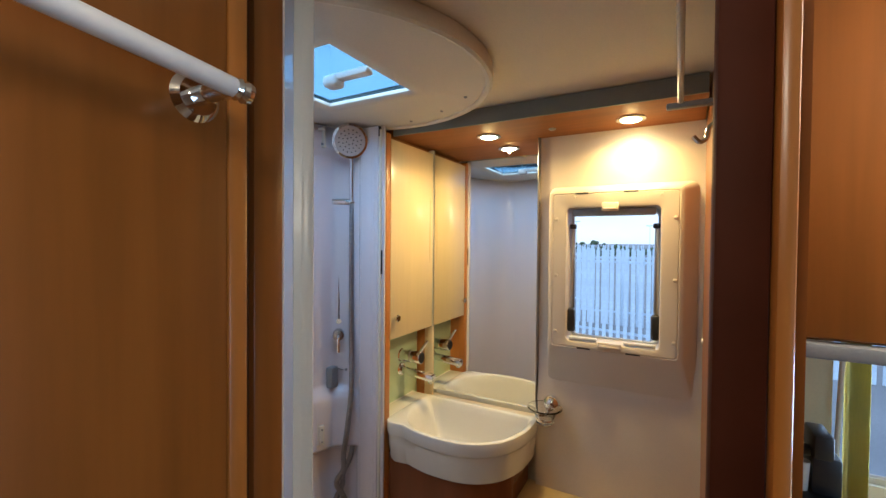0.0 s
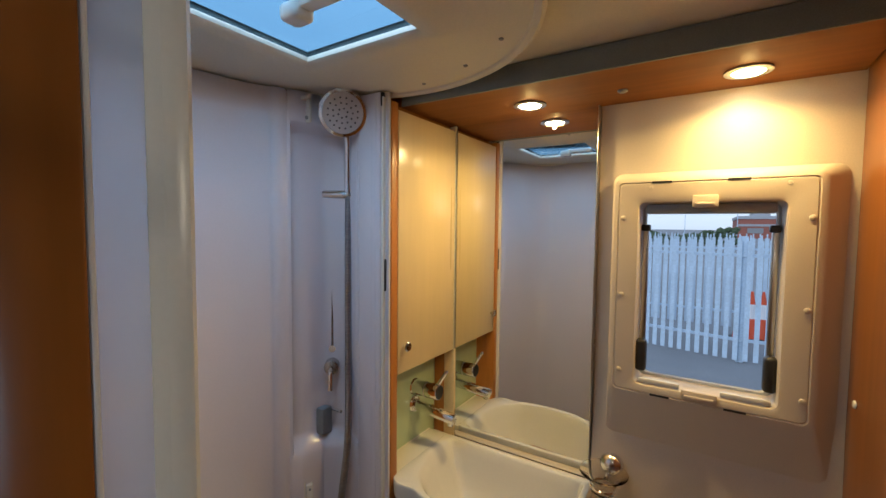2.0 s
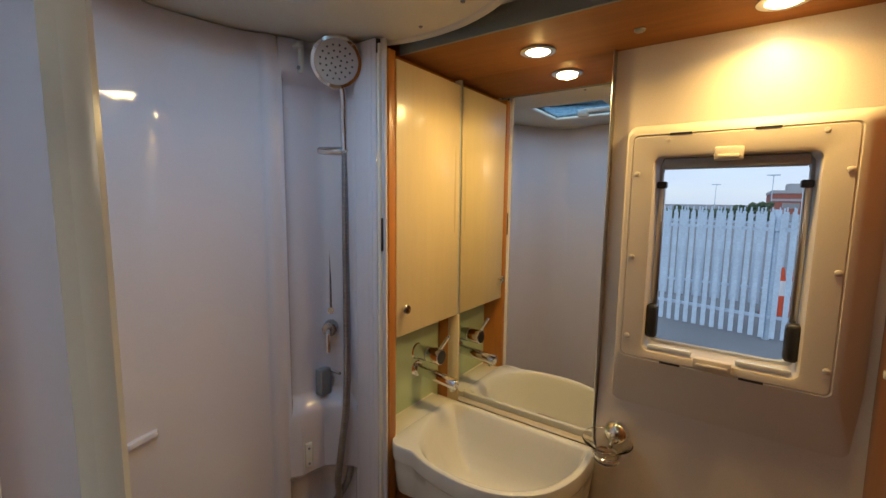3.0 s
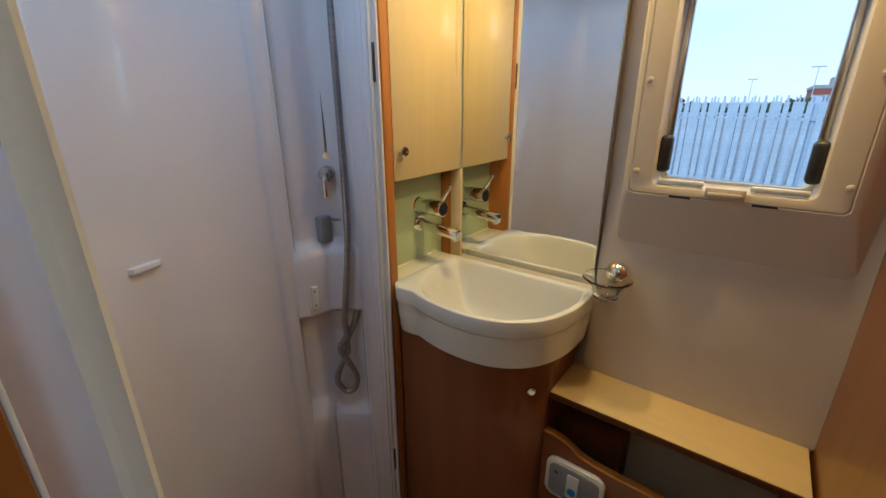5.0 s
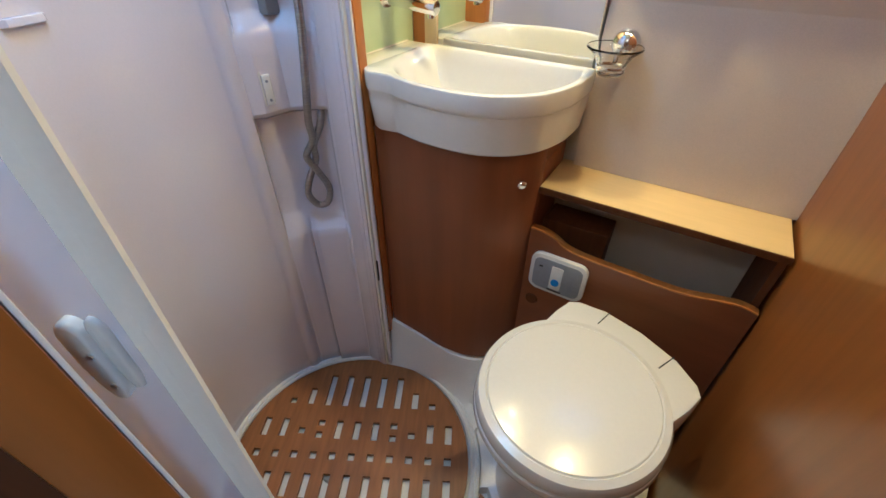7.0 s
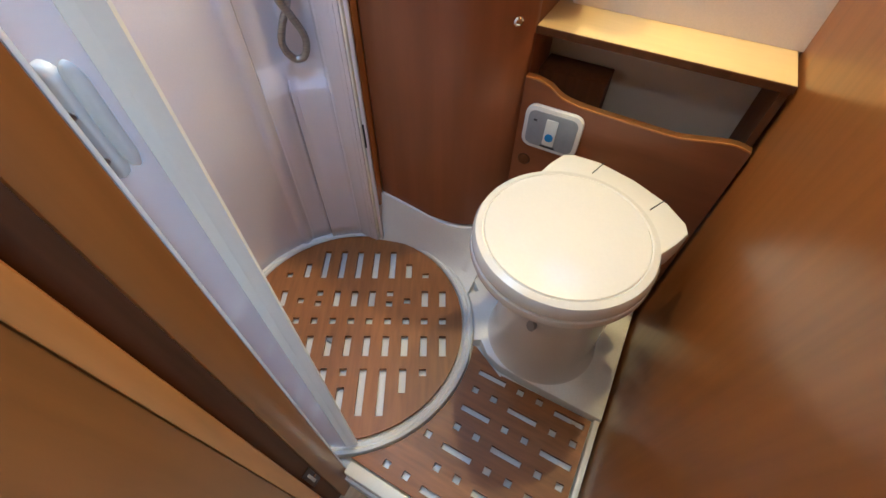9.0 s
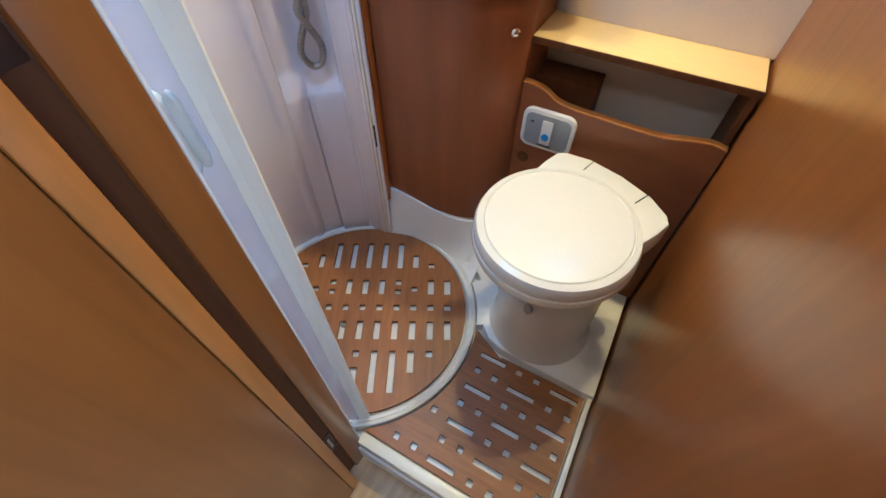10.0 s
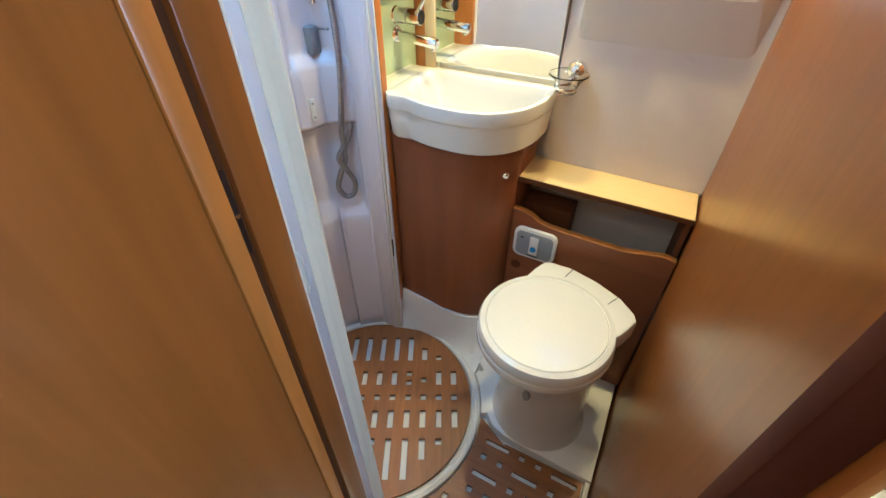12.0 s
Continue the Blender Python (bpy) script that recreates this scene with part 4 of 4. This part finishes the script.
lid = part("lid", loft([oval(0, 0.166, 0.162, 0.5095), oval(0, 0.173, 0.169, 0.513), oval(0, 0.173, 0.169, 0.530), oval(0, 0.168, 0.164, 0.540), oval(0, 0.156, 0.152, 0.5435), oval(0, 0.1535, 0.1495, 0.5408), oval(0, 0.151, 0.147, 0.5440), oval(0, 0.12, 0.118, 0.5462), oval(0, 0.06, 0.06, 0.5475), oval(0, 0.01, 0.01, 0.5480)]), WHITE, wc, "slightly domed white lid")
hb = [tp(f, s, 0.484) for f, s in ((-0.07, -0.140), (-0.130, -0.148), (-0.172, -0.148), (-0.190, -0.132), (-0.212, -0.08), (-0.220, 0.0), (-0.212, 0.08), (-0.190, 0.132), (-0.172, 0.148), (-0.130, 0.148), (-0.07, 0.140))]
part("hinge_block", prism([(p.x, p.y) for p in hb], 0.484, 0.5395, 0.008), WHITE, wc, "white hinge cover")
for s in (-0.068, 0.068):
    a, b_ = tp(-0.166, s, 0.5402), tp(-0.214, s * 1.06, 0.5386)
    part("joint", tube([a, (a + b_) / 2 + Vector((0, 0, 0.0004)), b_], 0.0012, 6), BLACK, lid, "dark hinge gap")
part("cistern_neck", prism([(p.x, p.y) for p in (tp(-0.10, -0.11, 0), tp(-0.23, -0.11, 0), tp(-0.23, 0.11, 0), tp(-0.10, 0.11, 0))], 0.30, 0.484, 0.01), WHITE, wc)
lv = tp(0.070, 0.034, 0.325)
part("flush_lever", loft([[lv + TS * (0.010 * math.cos(2 * math.pi * i / 16)) + TF * d + Vector((0, 0, h * math.sin(2 * math.pi * i / 16) - 0.004)) for i in range(16)] for d, h in ((-0.02, 0.026), (0.004, 0.026), (0.008, 0.020))]), GREY, wc, "grey slide lever")

# ---- fittings ----
sd = thing("soap_dish", (-0.29, 1.43, 1.0), "clear glass soap dish in a chrome wall bracket", "soap dish")
part("bracket", lathe([(0, 0.0), (0.024, 0.0), (0.026, 0.006), (0.022, 0.018), (0.012, 0.026), (0, 0.028)], (-0.284, 1.4372, 1.014), (0, -1, 0), 28), CHROME, sd, "chrome dome bracket")
part("arm", tube(spline([(-0.286, 1.420, 1.011), (-0.289, 1.416, 0.999), (-0.292, 1.414, 0.985)], 5), 0.0045), CHROME, sd)
part("holder_ring", ring(-0.293, 1.388, [(0.0265, 0.981), (0.0285, 0.982), (0.0285, 0.985), (0.0265, 0.986)], n=36), CHROME, sd)
part("dish", lathe([(0, 0.0), (0.020, 0.0), (0.026, 0.006), (0.026, 0.018), (0.034, 0.034), (0.050, 0.047), (0.0485, 0.050), (0.031, 0.037), (0.0215, 0.020), (0.0215, 0.009), (0.016, 0.005), (0, 0.005)], (-0.293, 1.388, 0.967), seg=40), CRYSTAL, sd, "clear glass dish")
ch = thing("coat_hook", (RIGHT, 1.10, 1.69), "small chrome coat hook on the wooden partition", "hook")
part("plate", rod((RIGHT + 0.001, 1.035, 1.706), (RIGHT - 0.005, 1.035, 1.706), 0.010, bevel=0.001), CHROME, ch)
part("hook_arm", tube(spline([(RIGHT - 0.003, 1.035, 1.706), (RIGHT - 0.013, 1.035, 1.696), (RIGHT - 0.016, 1.033, 1.679), (RIGHT - 0.026, 1.031, 1.673), (RIGHT - 0.036, 1.029, 1.683)], 6), 0.004), CHROME, ch)
rl = thing("towel_rail", (0.05, 1.0, 1.73), "white towel rail on grey brackets on the partition", "towel rail")
part("bar", rod((0.036, 1.015, 1.737), (0.030, 0.53, 1.800), 0.0048, bevel=0.001), WHITE, rl, "white round bar")
part("bracket", box(0.014, RIGHT - 0.001, 1.000, 1.016, 1.728, 1.738, 0.003), GREY, rl, "dark grey bracket")
part("bracket", box(0.020, RIGHT - 0.003, 0.525, 0.555, 1.79, 1.806, 0.003), GREY, rl, "dark grey bracket")
bc_ = thing("bump_stop", (RIGHT, 1.44, 1.25), "small pale wall screw cap beside the window", "screw cap")
part("cap", lathe([(0, 0.004), (0.006, 0.003), (0.007, 0), (0, 0)], (RIGHT + 0.004, 1.40, 1.255), (-1, 0, 0), 14), TRIM, bc_)

# ---- open entrance door, with towel rail ----
dm = thing("door_1", (-0.42, 0.47, HALL), "open cherry veneer washroom door beside the hall", "door", kind="structure")
part("leaf", box(-0.404, -0.372, -0.06, 0.452, HALL + 0.012, 1.84, 0.003), CHERRY, dm)
part("edge_lipping", box(-0.404, -0.3705, 0.4525, 0.4740, HALL + 0.012, 1.84, 0.003), CHERRY_EDGE, dm, "lighter solid edge lipping")
tr = thing("door_towel_rail", (-0.372, 0.42, 1.635), "grey towel rail with chrome ends on the open door", "towel rail")
RA, RB = Vector((-0.316, -0.02, 1.680)), Vector((-0.316, 0.420, 1.633))
part("bar", rod(RA, RB, 0.0088, seg=28), REFLECTIVE, tr, "pale grey plastic bar")
along = (RB - RA).normalized()
for end, way in ((RA, -1), (RB, 1)):
    p = end - along * way * 0.001
    part("flange", lathe([(0, 0.007), (0.018, 0.006), (0.024, 0.0), (0, 0)], (-0.372, p.y, p.z), (1, 0, 0), 32), CHROME, tr)
    part("stem", rod((-0.37, p.y, p.z), p, 0.009, bevel=0.001), CHROME, tr)
    part("end_cap", lathe([(0.0088, 0), (0.0105, 0.004), (0.008, 0.007), (0.0105, 0.011), (0.0095, 0.016), (0, 0.018)], end, along * way, 24), CHROME, tr, "turned chrome end cap")

# ---- galley seen past the jamb ----
lk = thing("overhead_locker", (0.5, 1.1, 1.35), "cherry overhead locker with a grey lower rail", "locker")
part("body", box(0.14, 1.28, 0.97, 1.46, 1.36, CEIL_Z - 0.002), CHERRY, lk)
part("door", box(0.15, 0.70, 0.952, 0.9695, 1.365, CEIL_Z - 0.01, 0.003), CHERRY, lk)
part("door", box(0.706, 1.27, 0.952, 0.9695, 1.365, CEIL_Z - 0.01, 0.003), CHERRY, lk)
part("rail", box(0.14, 1.28, 0.940, 0.972, 1.338, 1.3595, 0.004), GREY, lk, "dark grey light rail")
structure("galley_backsplash", box(0.125, 0.34, 1.40, 1.4555, 0.9, 1.3355), CREAM, "cream board behind the galley", "wall")
cu = thing("curtain", (0.38, 1.38, 1.0), "yellow pleated curtain beside the galley window", "curtain")
cv = [(0.360 + 0.00068 * i, 1.395 + 0.012 * math.sin(i * 0.9)) for i in range(60)]
part("cloth", prism(cv + [(x, y + 0.004) for x, y in cv[::-1]], 0.93, 1.335), YELLOW, cu)
part("cord", rod((0.341, 1.385, 0.93), (0.354, 1.385, 1.335), 0.005), WHITE, cu, "white edge strip")
wt = thing("galley_unit", (0.7, 1.2, HALL), "galley unit with a pale worktop", "kitchen unit")
part("worktop", box(0.125, 1.28, 0.98, 1.46, 0.885, 0.92, 0.006), SHELF, wt)
part("carcass", box(0.13, 1.27, 1.0, 1.46, HALL, 0.884), CHERRY, wt)
jg = thing("coffee_machine", (0.275, 1.21, 0.921), "small black coffee machine on the galley worktop", "coffee machine")
part("base", box(0.235, 0.309, 1.165, 1.265, 0.921, 1.032, 0.006), BLACK, jg)
part("column", box(0.262, 0.3055, 1.195, 1.262, 1.0322, 1.102, 0.004), BLACK, jg)
part("head", box(0.261, 0.2905, 1.180, 1.255, 1.1022, 1.147, 0.005), BLACK, jg)
part("spout", box(0.240, 0.2608, 1.195, 1.215, 1.101, 1.118, 0.003), BLACK, jg)
part("cup", lathe([(0.008, 0), (0.010, 0.03), (0.0115, 0.055), (0.010, 0.055), (0.008, 0.004), (0, 0.004)], (0.2505, 1.205, 1.0325), seg=20), WHITE, jg, "small white cup under the spout")


bn = thing("bench", (0.36, 0.64, HALL), "cherry bench box beside the galley", "bench")
part("box", box(0.130, 0.60, 0.475, 0.82, HALL, 0.55, 0.004), CHERRY, bn)
cn = thing("seat_cushion", (0.36, 0.64, 0.551), "cream upholstered cushion on the bench", "cushion")
part("cover", box(0.124, 0.61, 0.465, 0.825, 0.551, 0.70, 0.05, 5), CREAM, cn)
part("piping", tube([(0.129, 0.51, 0.655), (0.126, 0.60, 0.657), (0.126, 0.70, 0.657), (0.129, 0.79, 0.655)], 0.003), TRIM, cn)

w2 = thing("window_2", (0.68, FAR, 0.96), "small galley window with a pale frame", "window", kind="structure")
for x0, x1, z0, z1 in ((0.335, 0.350, 0.96, 1.335), (0.935, 0.95, 0.96, 1.335), (0.350, 0.935, 0.96, 0.975), (0.350, 0.935, 1.32, 1.335)):
    part("frame", box(x0, x1, FAR + 0.008, FAR + 0.03, z0, z1, 0.002), FRAME, w2)
gp = part("pane", box(0.350, 0.935, FAR + 0.018, FAR + 0.021, 0.975, 1.32), PANE, w2, "clear acrylic pane")
gp.visible_shadow = False

# ---- duckboards ----
def clip(poly, line):
    """Keeps the part of a polygon on the inner side of a line (point, inward normal)."""
    p0, n = line
    out = []
    for i in range(len(poly)):
        a, b = poly[i], poly[(i + 1) % len(poly)]
        da, db = (a - p0).dot(n), (b - p0).dot(n)
        if da >= 0:
            out.append(a)
        if da * db < 0:
            out.append(a + (b - a) * (da / (da - db)))
    return out


def slab(polys, z0, z1):
    b = bmesh.new()
    for poly in polys:
        vs = [b.verts.new((p.x, p.y, z0)) for p in poly]
        if len(vs) > 2:
            b.faces.new(vs)
    bmesh.ops.remove_doubles(b, verts=b.verts, dist=0.0004)
    bmesh.ops.dissolve_degenerate(b, edges=b.edges, dist=0.0002)
    up = bmesh.ops.extrude_face_region(b, geom=list(b.faces))["geom"]
    bmesh.ops.translate(b, verts=[v for v in up if isinstance(v, bmesh.types.BMVert)], vec=(0, 0, z1 - z0))
    return b


def holes_board(us, vs, hole, place, lines):
    """Cells of a board between cut lines us and vs, less the holes, clipped to straight edges."""
    polys = []
    for u0, u1 in zip(us, us[1:]):
        for v0, v1 in zip(vs, vs[1:]):
            if hole((u0 + u1) / 2, (v0 + v1) / 2):
                continue
            poly = [place(u0, v0), place(u1, v0), place(u1, v1), place(u0, v1)]
            for ln in lines(poly):
                poly = clip(poly, ln)
                if len(poly) < 3:
                    break
            if len(poly) > 2:
                polys.append(poly)
    return polys


PITCH, HALF = 0.0525, 0.0095
SQ = 0.009
SLOTS = []
for c in range(-2, 3):
    SLOTS.append((c, 0.150, 0.255))
SLOTS += [(-3, 0.152, 0.205), (3, 0.152, 0.205), (4, 0.152, 0.170), (-4, 0.152, 0.170)]
SLOTS += [(c, 0.050, 0.104) for c in (-1, 0, 1, 4, 5, -5, -4)]
SLOTS += [(c, z, z + 0.018) for c in (-2, 2) for z in (0.050, 0.086)]
SLOTS += [(c, 0.060, 0.078) for c in (-3, 3)]
SLOTS += [(c, -0.008, 0.012) for c in range(-5, 6)]
SLOTS += [(c, -0.105, -0.045) for c in range(-5, 6)]
SLOTS += [(1, -0.262, -0.140), (2, -0.262, -0.140), (3, -0.205, -0.140), (4, -0.160, -0.140), (0, -0.262, -0.190), (-1, -0.262, -0.140), (-2, -0.255, -0.140), (-3, -0.205, -0.140), (0, -0.160, -0.140)]
us = sorted({round(c * PITCH + e, 5) for c in range(-5, 6) for e in (-HALF, HALF)} | {-0.35, 0.35})
vs_ = sorted({round(v, 5) for s in SLOTS for v in s[1:]} | {-0.35, 0.35})
ROT = radians(28.5)
CA, SA = math.cos(ROT), math.sin(ROT)


def round_hole(u, v):
    return any(abs(u - c * PITCH) < HALF and v0 < v < v1 and math.hypot(abs(u) + HALF, max(abs(v0), abs(v1))) < 0.302 for c, v0, v1 in SLOTS)


def round_place(u, v):
    return Vector((SX + u * CA - v * SA, SY + u * SA + v * CA))


CIRCLE = []
for i in range(64):
    d = Vector((math.cos(2 * math.pi * i / 64), math.sin(2 * math.pi * i / 64)))
    CIRCLE.append((Vector((SX, SY)) + d * (SR - 0.003), -d))


def circle_lines(poly):
    if all((p - Vector((SX, SY))).length < 0.31 for p in poly):
        return []
    return CIRCLE


structure("shower_tray", prism(arc(SX, SY, SR + 0.0025, 0, 356.25, 95), 0.0, 0.031), TRAY, "white shower tray under the round duckboard", "shower tray")
rb = thing("round_duckboard", (SX, SY, 0.031), "round teak duckboard with slots in the shower tray", "duckboard")
part("board", slab(holes_board(us, vs_, round_hole, round_place, circle_lines), 0.0365, 0.047), TEAK_ROUND, rb)
part("drain", lathe([(0, 0.003), (0.03, 0.003), (0.034, 0.0), (0, 0)], (SX - 0.02, SY - 0.045, 0.0312), seg=28), GREY, rb, "dark drain below the slots")
for i in range(6):
    d = Vector((math.cos(i * 1.05), math.sin(i * 1.05))) * 0.285
    part("foot", rod((SX + d.x, SY + d.y, 0.0312), (SX + d.x, SY + d.y, 0.0365), 0.010, seg=12), TEAK, rb)

CELLS = []
for i in range(-4, 5):
    for j in range(-4, 6):
        cx, cy = -0.090 + i * 0.106, 0.644 + i * 0.049 + j * 0.104
        CELLS.append((cx, cy, 0.038, 0.0075))
        for dx in (-0.026, 0.026):
            CELLS.append((cx + dx, cy + 0.055, 0.0085, 0.0085))
Q = [(-0.272, 0.966), (-0.235, 0.935), (-0.19, 0.925), (0.066, 0.925), (0.066, 0.572), (-0.395, 0.572)]


def free(c):
    x, y, hx, hy = c
    return x + hx < 0.060 and y - hy > 0.577 and y + hy < 0.919 and all(math.hypot(x + sx * hx - SX, y + sy * hy - SY) > SR + 0.038 for sx in (-1, 1) for sy in (-1, 1))


CELLS = [c for c in CELLS if free(c)]
us2 = sorted({round(x + s * h, 5) for x, y, h, k in CELLS for s in (-1, 1)} | {-0.41, 0.066})
vs2 = sorted({round(y + s * k, 5) for x, y, h, k in CELLS for s in (-1, 1)} | {0.572, 0.925, 0.968})
EDGE = SR + 0.033


def rect_lines(poly):
    c = sum(poly, Vector((0, 0))) / len(poly)
    ls_ = [(Vector((0.066, 0.925)), Vector((0, -1)))] if c.x > -0.19 else [(Vector((-0.272, 0.968)), Vector((-0.46, -0.888)))]
    if min((p - Vector((SX, SY))).length for p in poly) < EDGE + 0.002:
        d = (c - Vector((SX, SY))).normalized()
        ls_.append((Vector((SX, SY)) + d * EDGE, d))
    return ls_


structure("mat_tray", prism([(-0.272, 0.930), (0.066, 0.930), (0.066, 0.570), (-0.395, 0.570)] + arc(SX, SY, SR + 0.0315, -50, 12, 20)[1:], 0.0, 0.022), TRAY, "white tray under the slotted board", "floor tray")
rect = thing("rectangular_duckboard", (-0.1, 0.75, 0.022), "teak duckboard with slots in front of the toilet", "duckboard")
part("board", slab(holes_board(us2, vs2, lambda u, v: any(abs(u - x) < h and abs(v - y) < k for x, y, h, k in CELLS), lambda u, v: Vector((u, v)), rect_lines), 0.0275, 0.037), TEAK, rect)
for x, y in ((-0.30, 0.60), (0.03, 0.60), (0.03, 0.89), (-0.20, 0.89), (-0.15, 0.75)):
    part("foot", rod((x, y, 0.0222), (x, y, 0.0275), 0.010, seg=12), TEAK, rect)

# ---- outside ----
GZ = -0.62
structure("ground", box(-900, 900, -900, 900, GZ - 0.5, GZ), ASPHALT, "grey asphalt yard outside", "ground")
FY = 8.6


def palisade(x0, x1, y0, y1, n):
    f = thing("palisade_fence", ((x0 + x1) / 2, (y0 + y1) / 2, GZ), "tall galvanised steel palisade fence in the yard", "fence", "yard fence")
    pale = bmesh.new()
    for z0, z1, w in ((0.0, 1.93, 0.034), (1.93, 2.02, 0.012)):
        box(-w, w, -0.008, 0.008, GZ + 0.05 + z0, GZ + 0.05 + z1, bm=pale)
    me = None
    for i in range(n):
        t = (i + 0.5) / n
        p = Vector((x0 + (x1 - x0) * t, y0 + (y1 - y0) * t, 0))
        if me is None:
            first = part("pale", pale, GALV, f)
            me = first.data
            ob = first
        else:
            ob = new("pale", me)
            ob.parent = f
        ob.location = (p.x, p.y, 0)
    d = Vector((x1 - x0, y1 - y0, 0)).normalized()
    for z in (0.35, 1.72):
        nn = Vector((-d.y, d.x, 0)) * 0.03
        a, b = Vector((x0, y0, 0)) + nn, Vector((x1, y1, 0)) + nn
        part("rail", prism([(a.x, a.y), (b.x, b.y), (b.x + nn.x, b.y + nn.y), (a.x + nn.x, a.y + nn.y)], GZ + z, GZ + z + 0.05), GALV, f)
    return f


palisade(-1.9, 0.35, FY + 0.5, FY, 17)
palisade(0.35, 3.4, FY, FY + 0.1, 22)
palisade(-2.2, 3.6, FY + 2.9, FY + 2.6, 50)
palisade(-6.5, -2.1, FY + 5.5, FY + 5.0, 30)
for x, y in ((0.35, FY + 0.05), (-1.95, FY + 0.55), (1.75, FY + 0.06)):
    fpst = thing("fence_post", (x, y, GZ), "galvanised steel fence post", "fence post", "yard fence posts")
    part("post", box(x - 0.05, x + 0.05, y + 0.02, y + 0.10, GZ, GZ + 2.05, 0.01), GALV, fpst)


def cone(x, y):
    c = thing("traffic_cone", (x, y, GZ), "orange traffic cone with a white sleeve behind the fence", "traffic cone", "traffic cones")
    part("base", box(x - 0.2, x + 0.2, y - 0.2, y + 0.2, GZ, GZ + 0.04, 0.015), BLACK, c)
    part("body", rod((x, y, GZ + 0.04), (x, y, GZ + 0.42), 0.15, 0.095), ORANGE, c)
    part("sleeve", rod((x, y, GZ + 0.42), (x, y, GZ + 0.70), 0.096, 0.06), REFLECTIVE, c)
    part("tip", rod((x, y, GZ + 0.70), (x, y, GZ + 0.95), 0.059, 0.02), ORANGE, c)


cone(0.465, 10.45), cone(0.615, 10.55), cone(0.80, 10.6)
bd = thing("warehouse", (22, 125, GZ), "distant red brick building with grey cladding", "building")
part("wall", box(5.2, 60, 120, 150, GZ, 3.9), BRICK, bd)
part("parapet", box(5.0, 60.2, 119.8, 150.2, 3.9, 4.6), CONCRETE, bd)
part("plant_room", box(8, 11.5, 124, 132, 4.6, 6.2), CONCRETE, bd)
part("band", box(5.1, 60.1, 119.85, 120.0, 2.2, 2.7), CONCRETE, bd)
for i in range(8):
    part("window", box(7 + i * 6, 10 + i * 6, 119.88, 120.1, 0.6, 1.8), GREY, bd)
for x, y, h in ((2.9, 70, 5.2), (-4.2, 90, 4.8), (-16.0, 80, 5.4)):
    lp = thing("street_lamp", (x, y, GZ), "tall grey street lamp far across the yard", "street lamp", "street lamps")
    part("mast", rod((x, y, GZ), (x, y, h), 0.06, 0.04), GALV, lp)
    part("head", box(x - 0.7, x + 0.7, y - 0.12, y + 0.12, h, h + 0.14, 0.03), GALV, lp)
rng = random.Random(4)
hedge = bmesh.new()
for i in range(420):
    x, y = rng.uniform(-45, 3), rng.uniform(64, 72)
    h = rng.uniform(0, 1) ** 1.3 * (1.5 + 0.6 * math.sin(x * 0.35))
    bmesh.ops.create_icosphere(hedge, subdivisions=1, radius=rng.uniform(0.25, 0.55), matrix=Matrix.Translation((x, y, GZ + 0.3 + h)) @ Matrix.Diagonal((1, 1, rng.uniform(0.6, 1.0), 1)))
tagged(part("far_trees", hedge, LEAF, None, "", 0), "dark line of distant trees and hedges", "trees", "", "stuff")
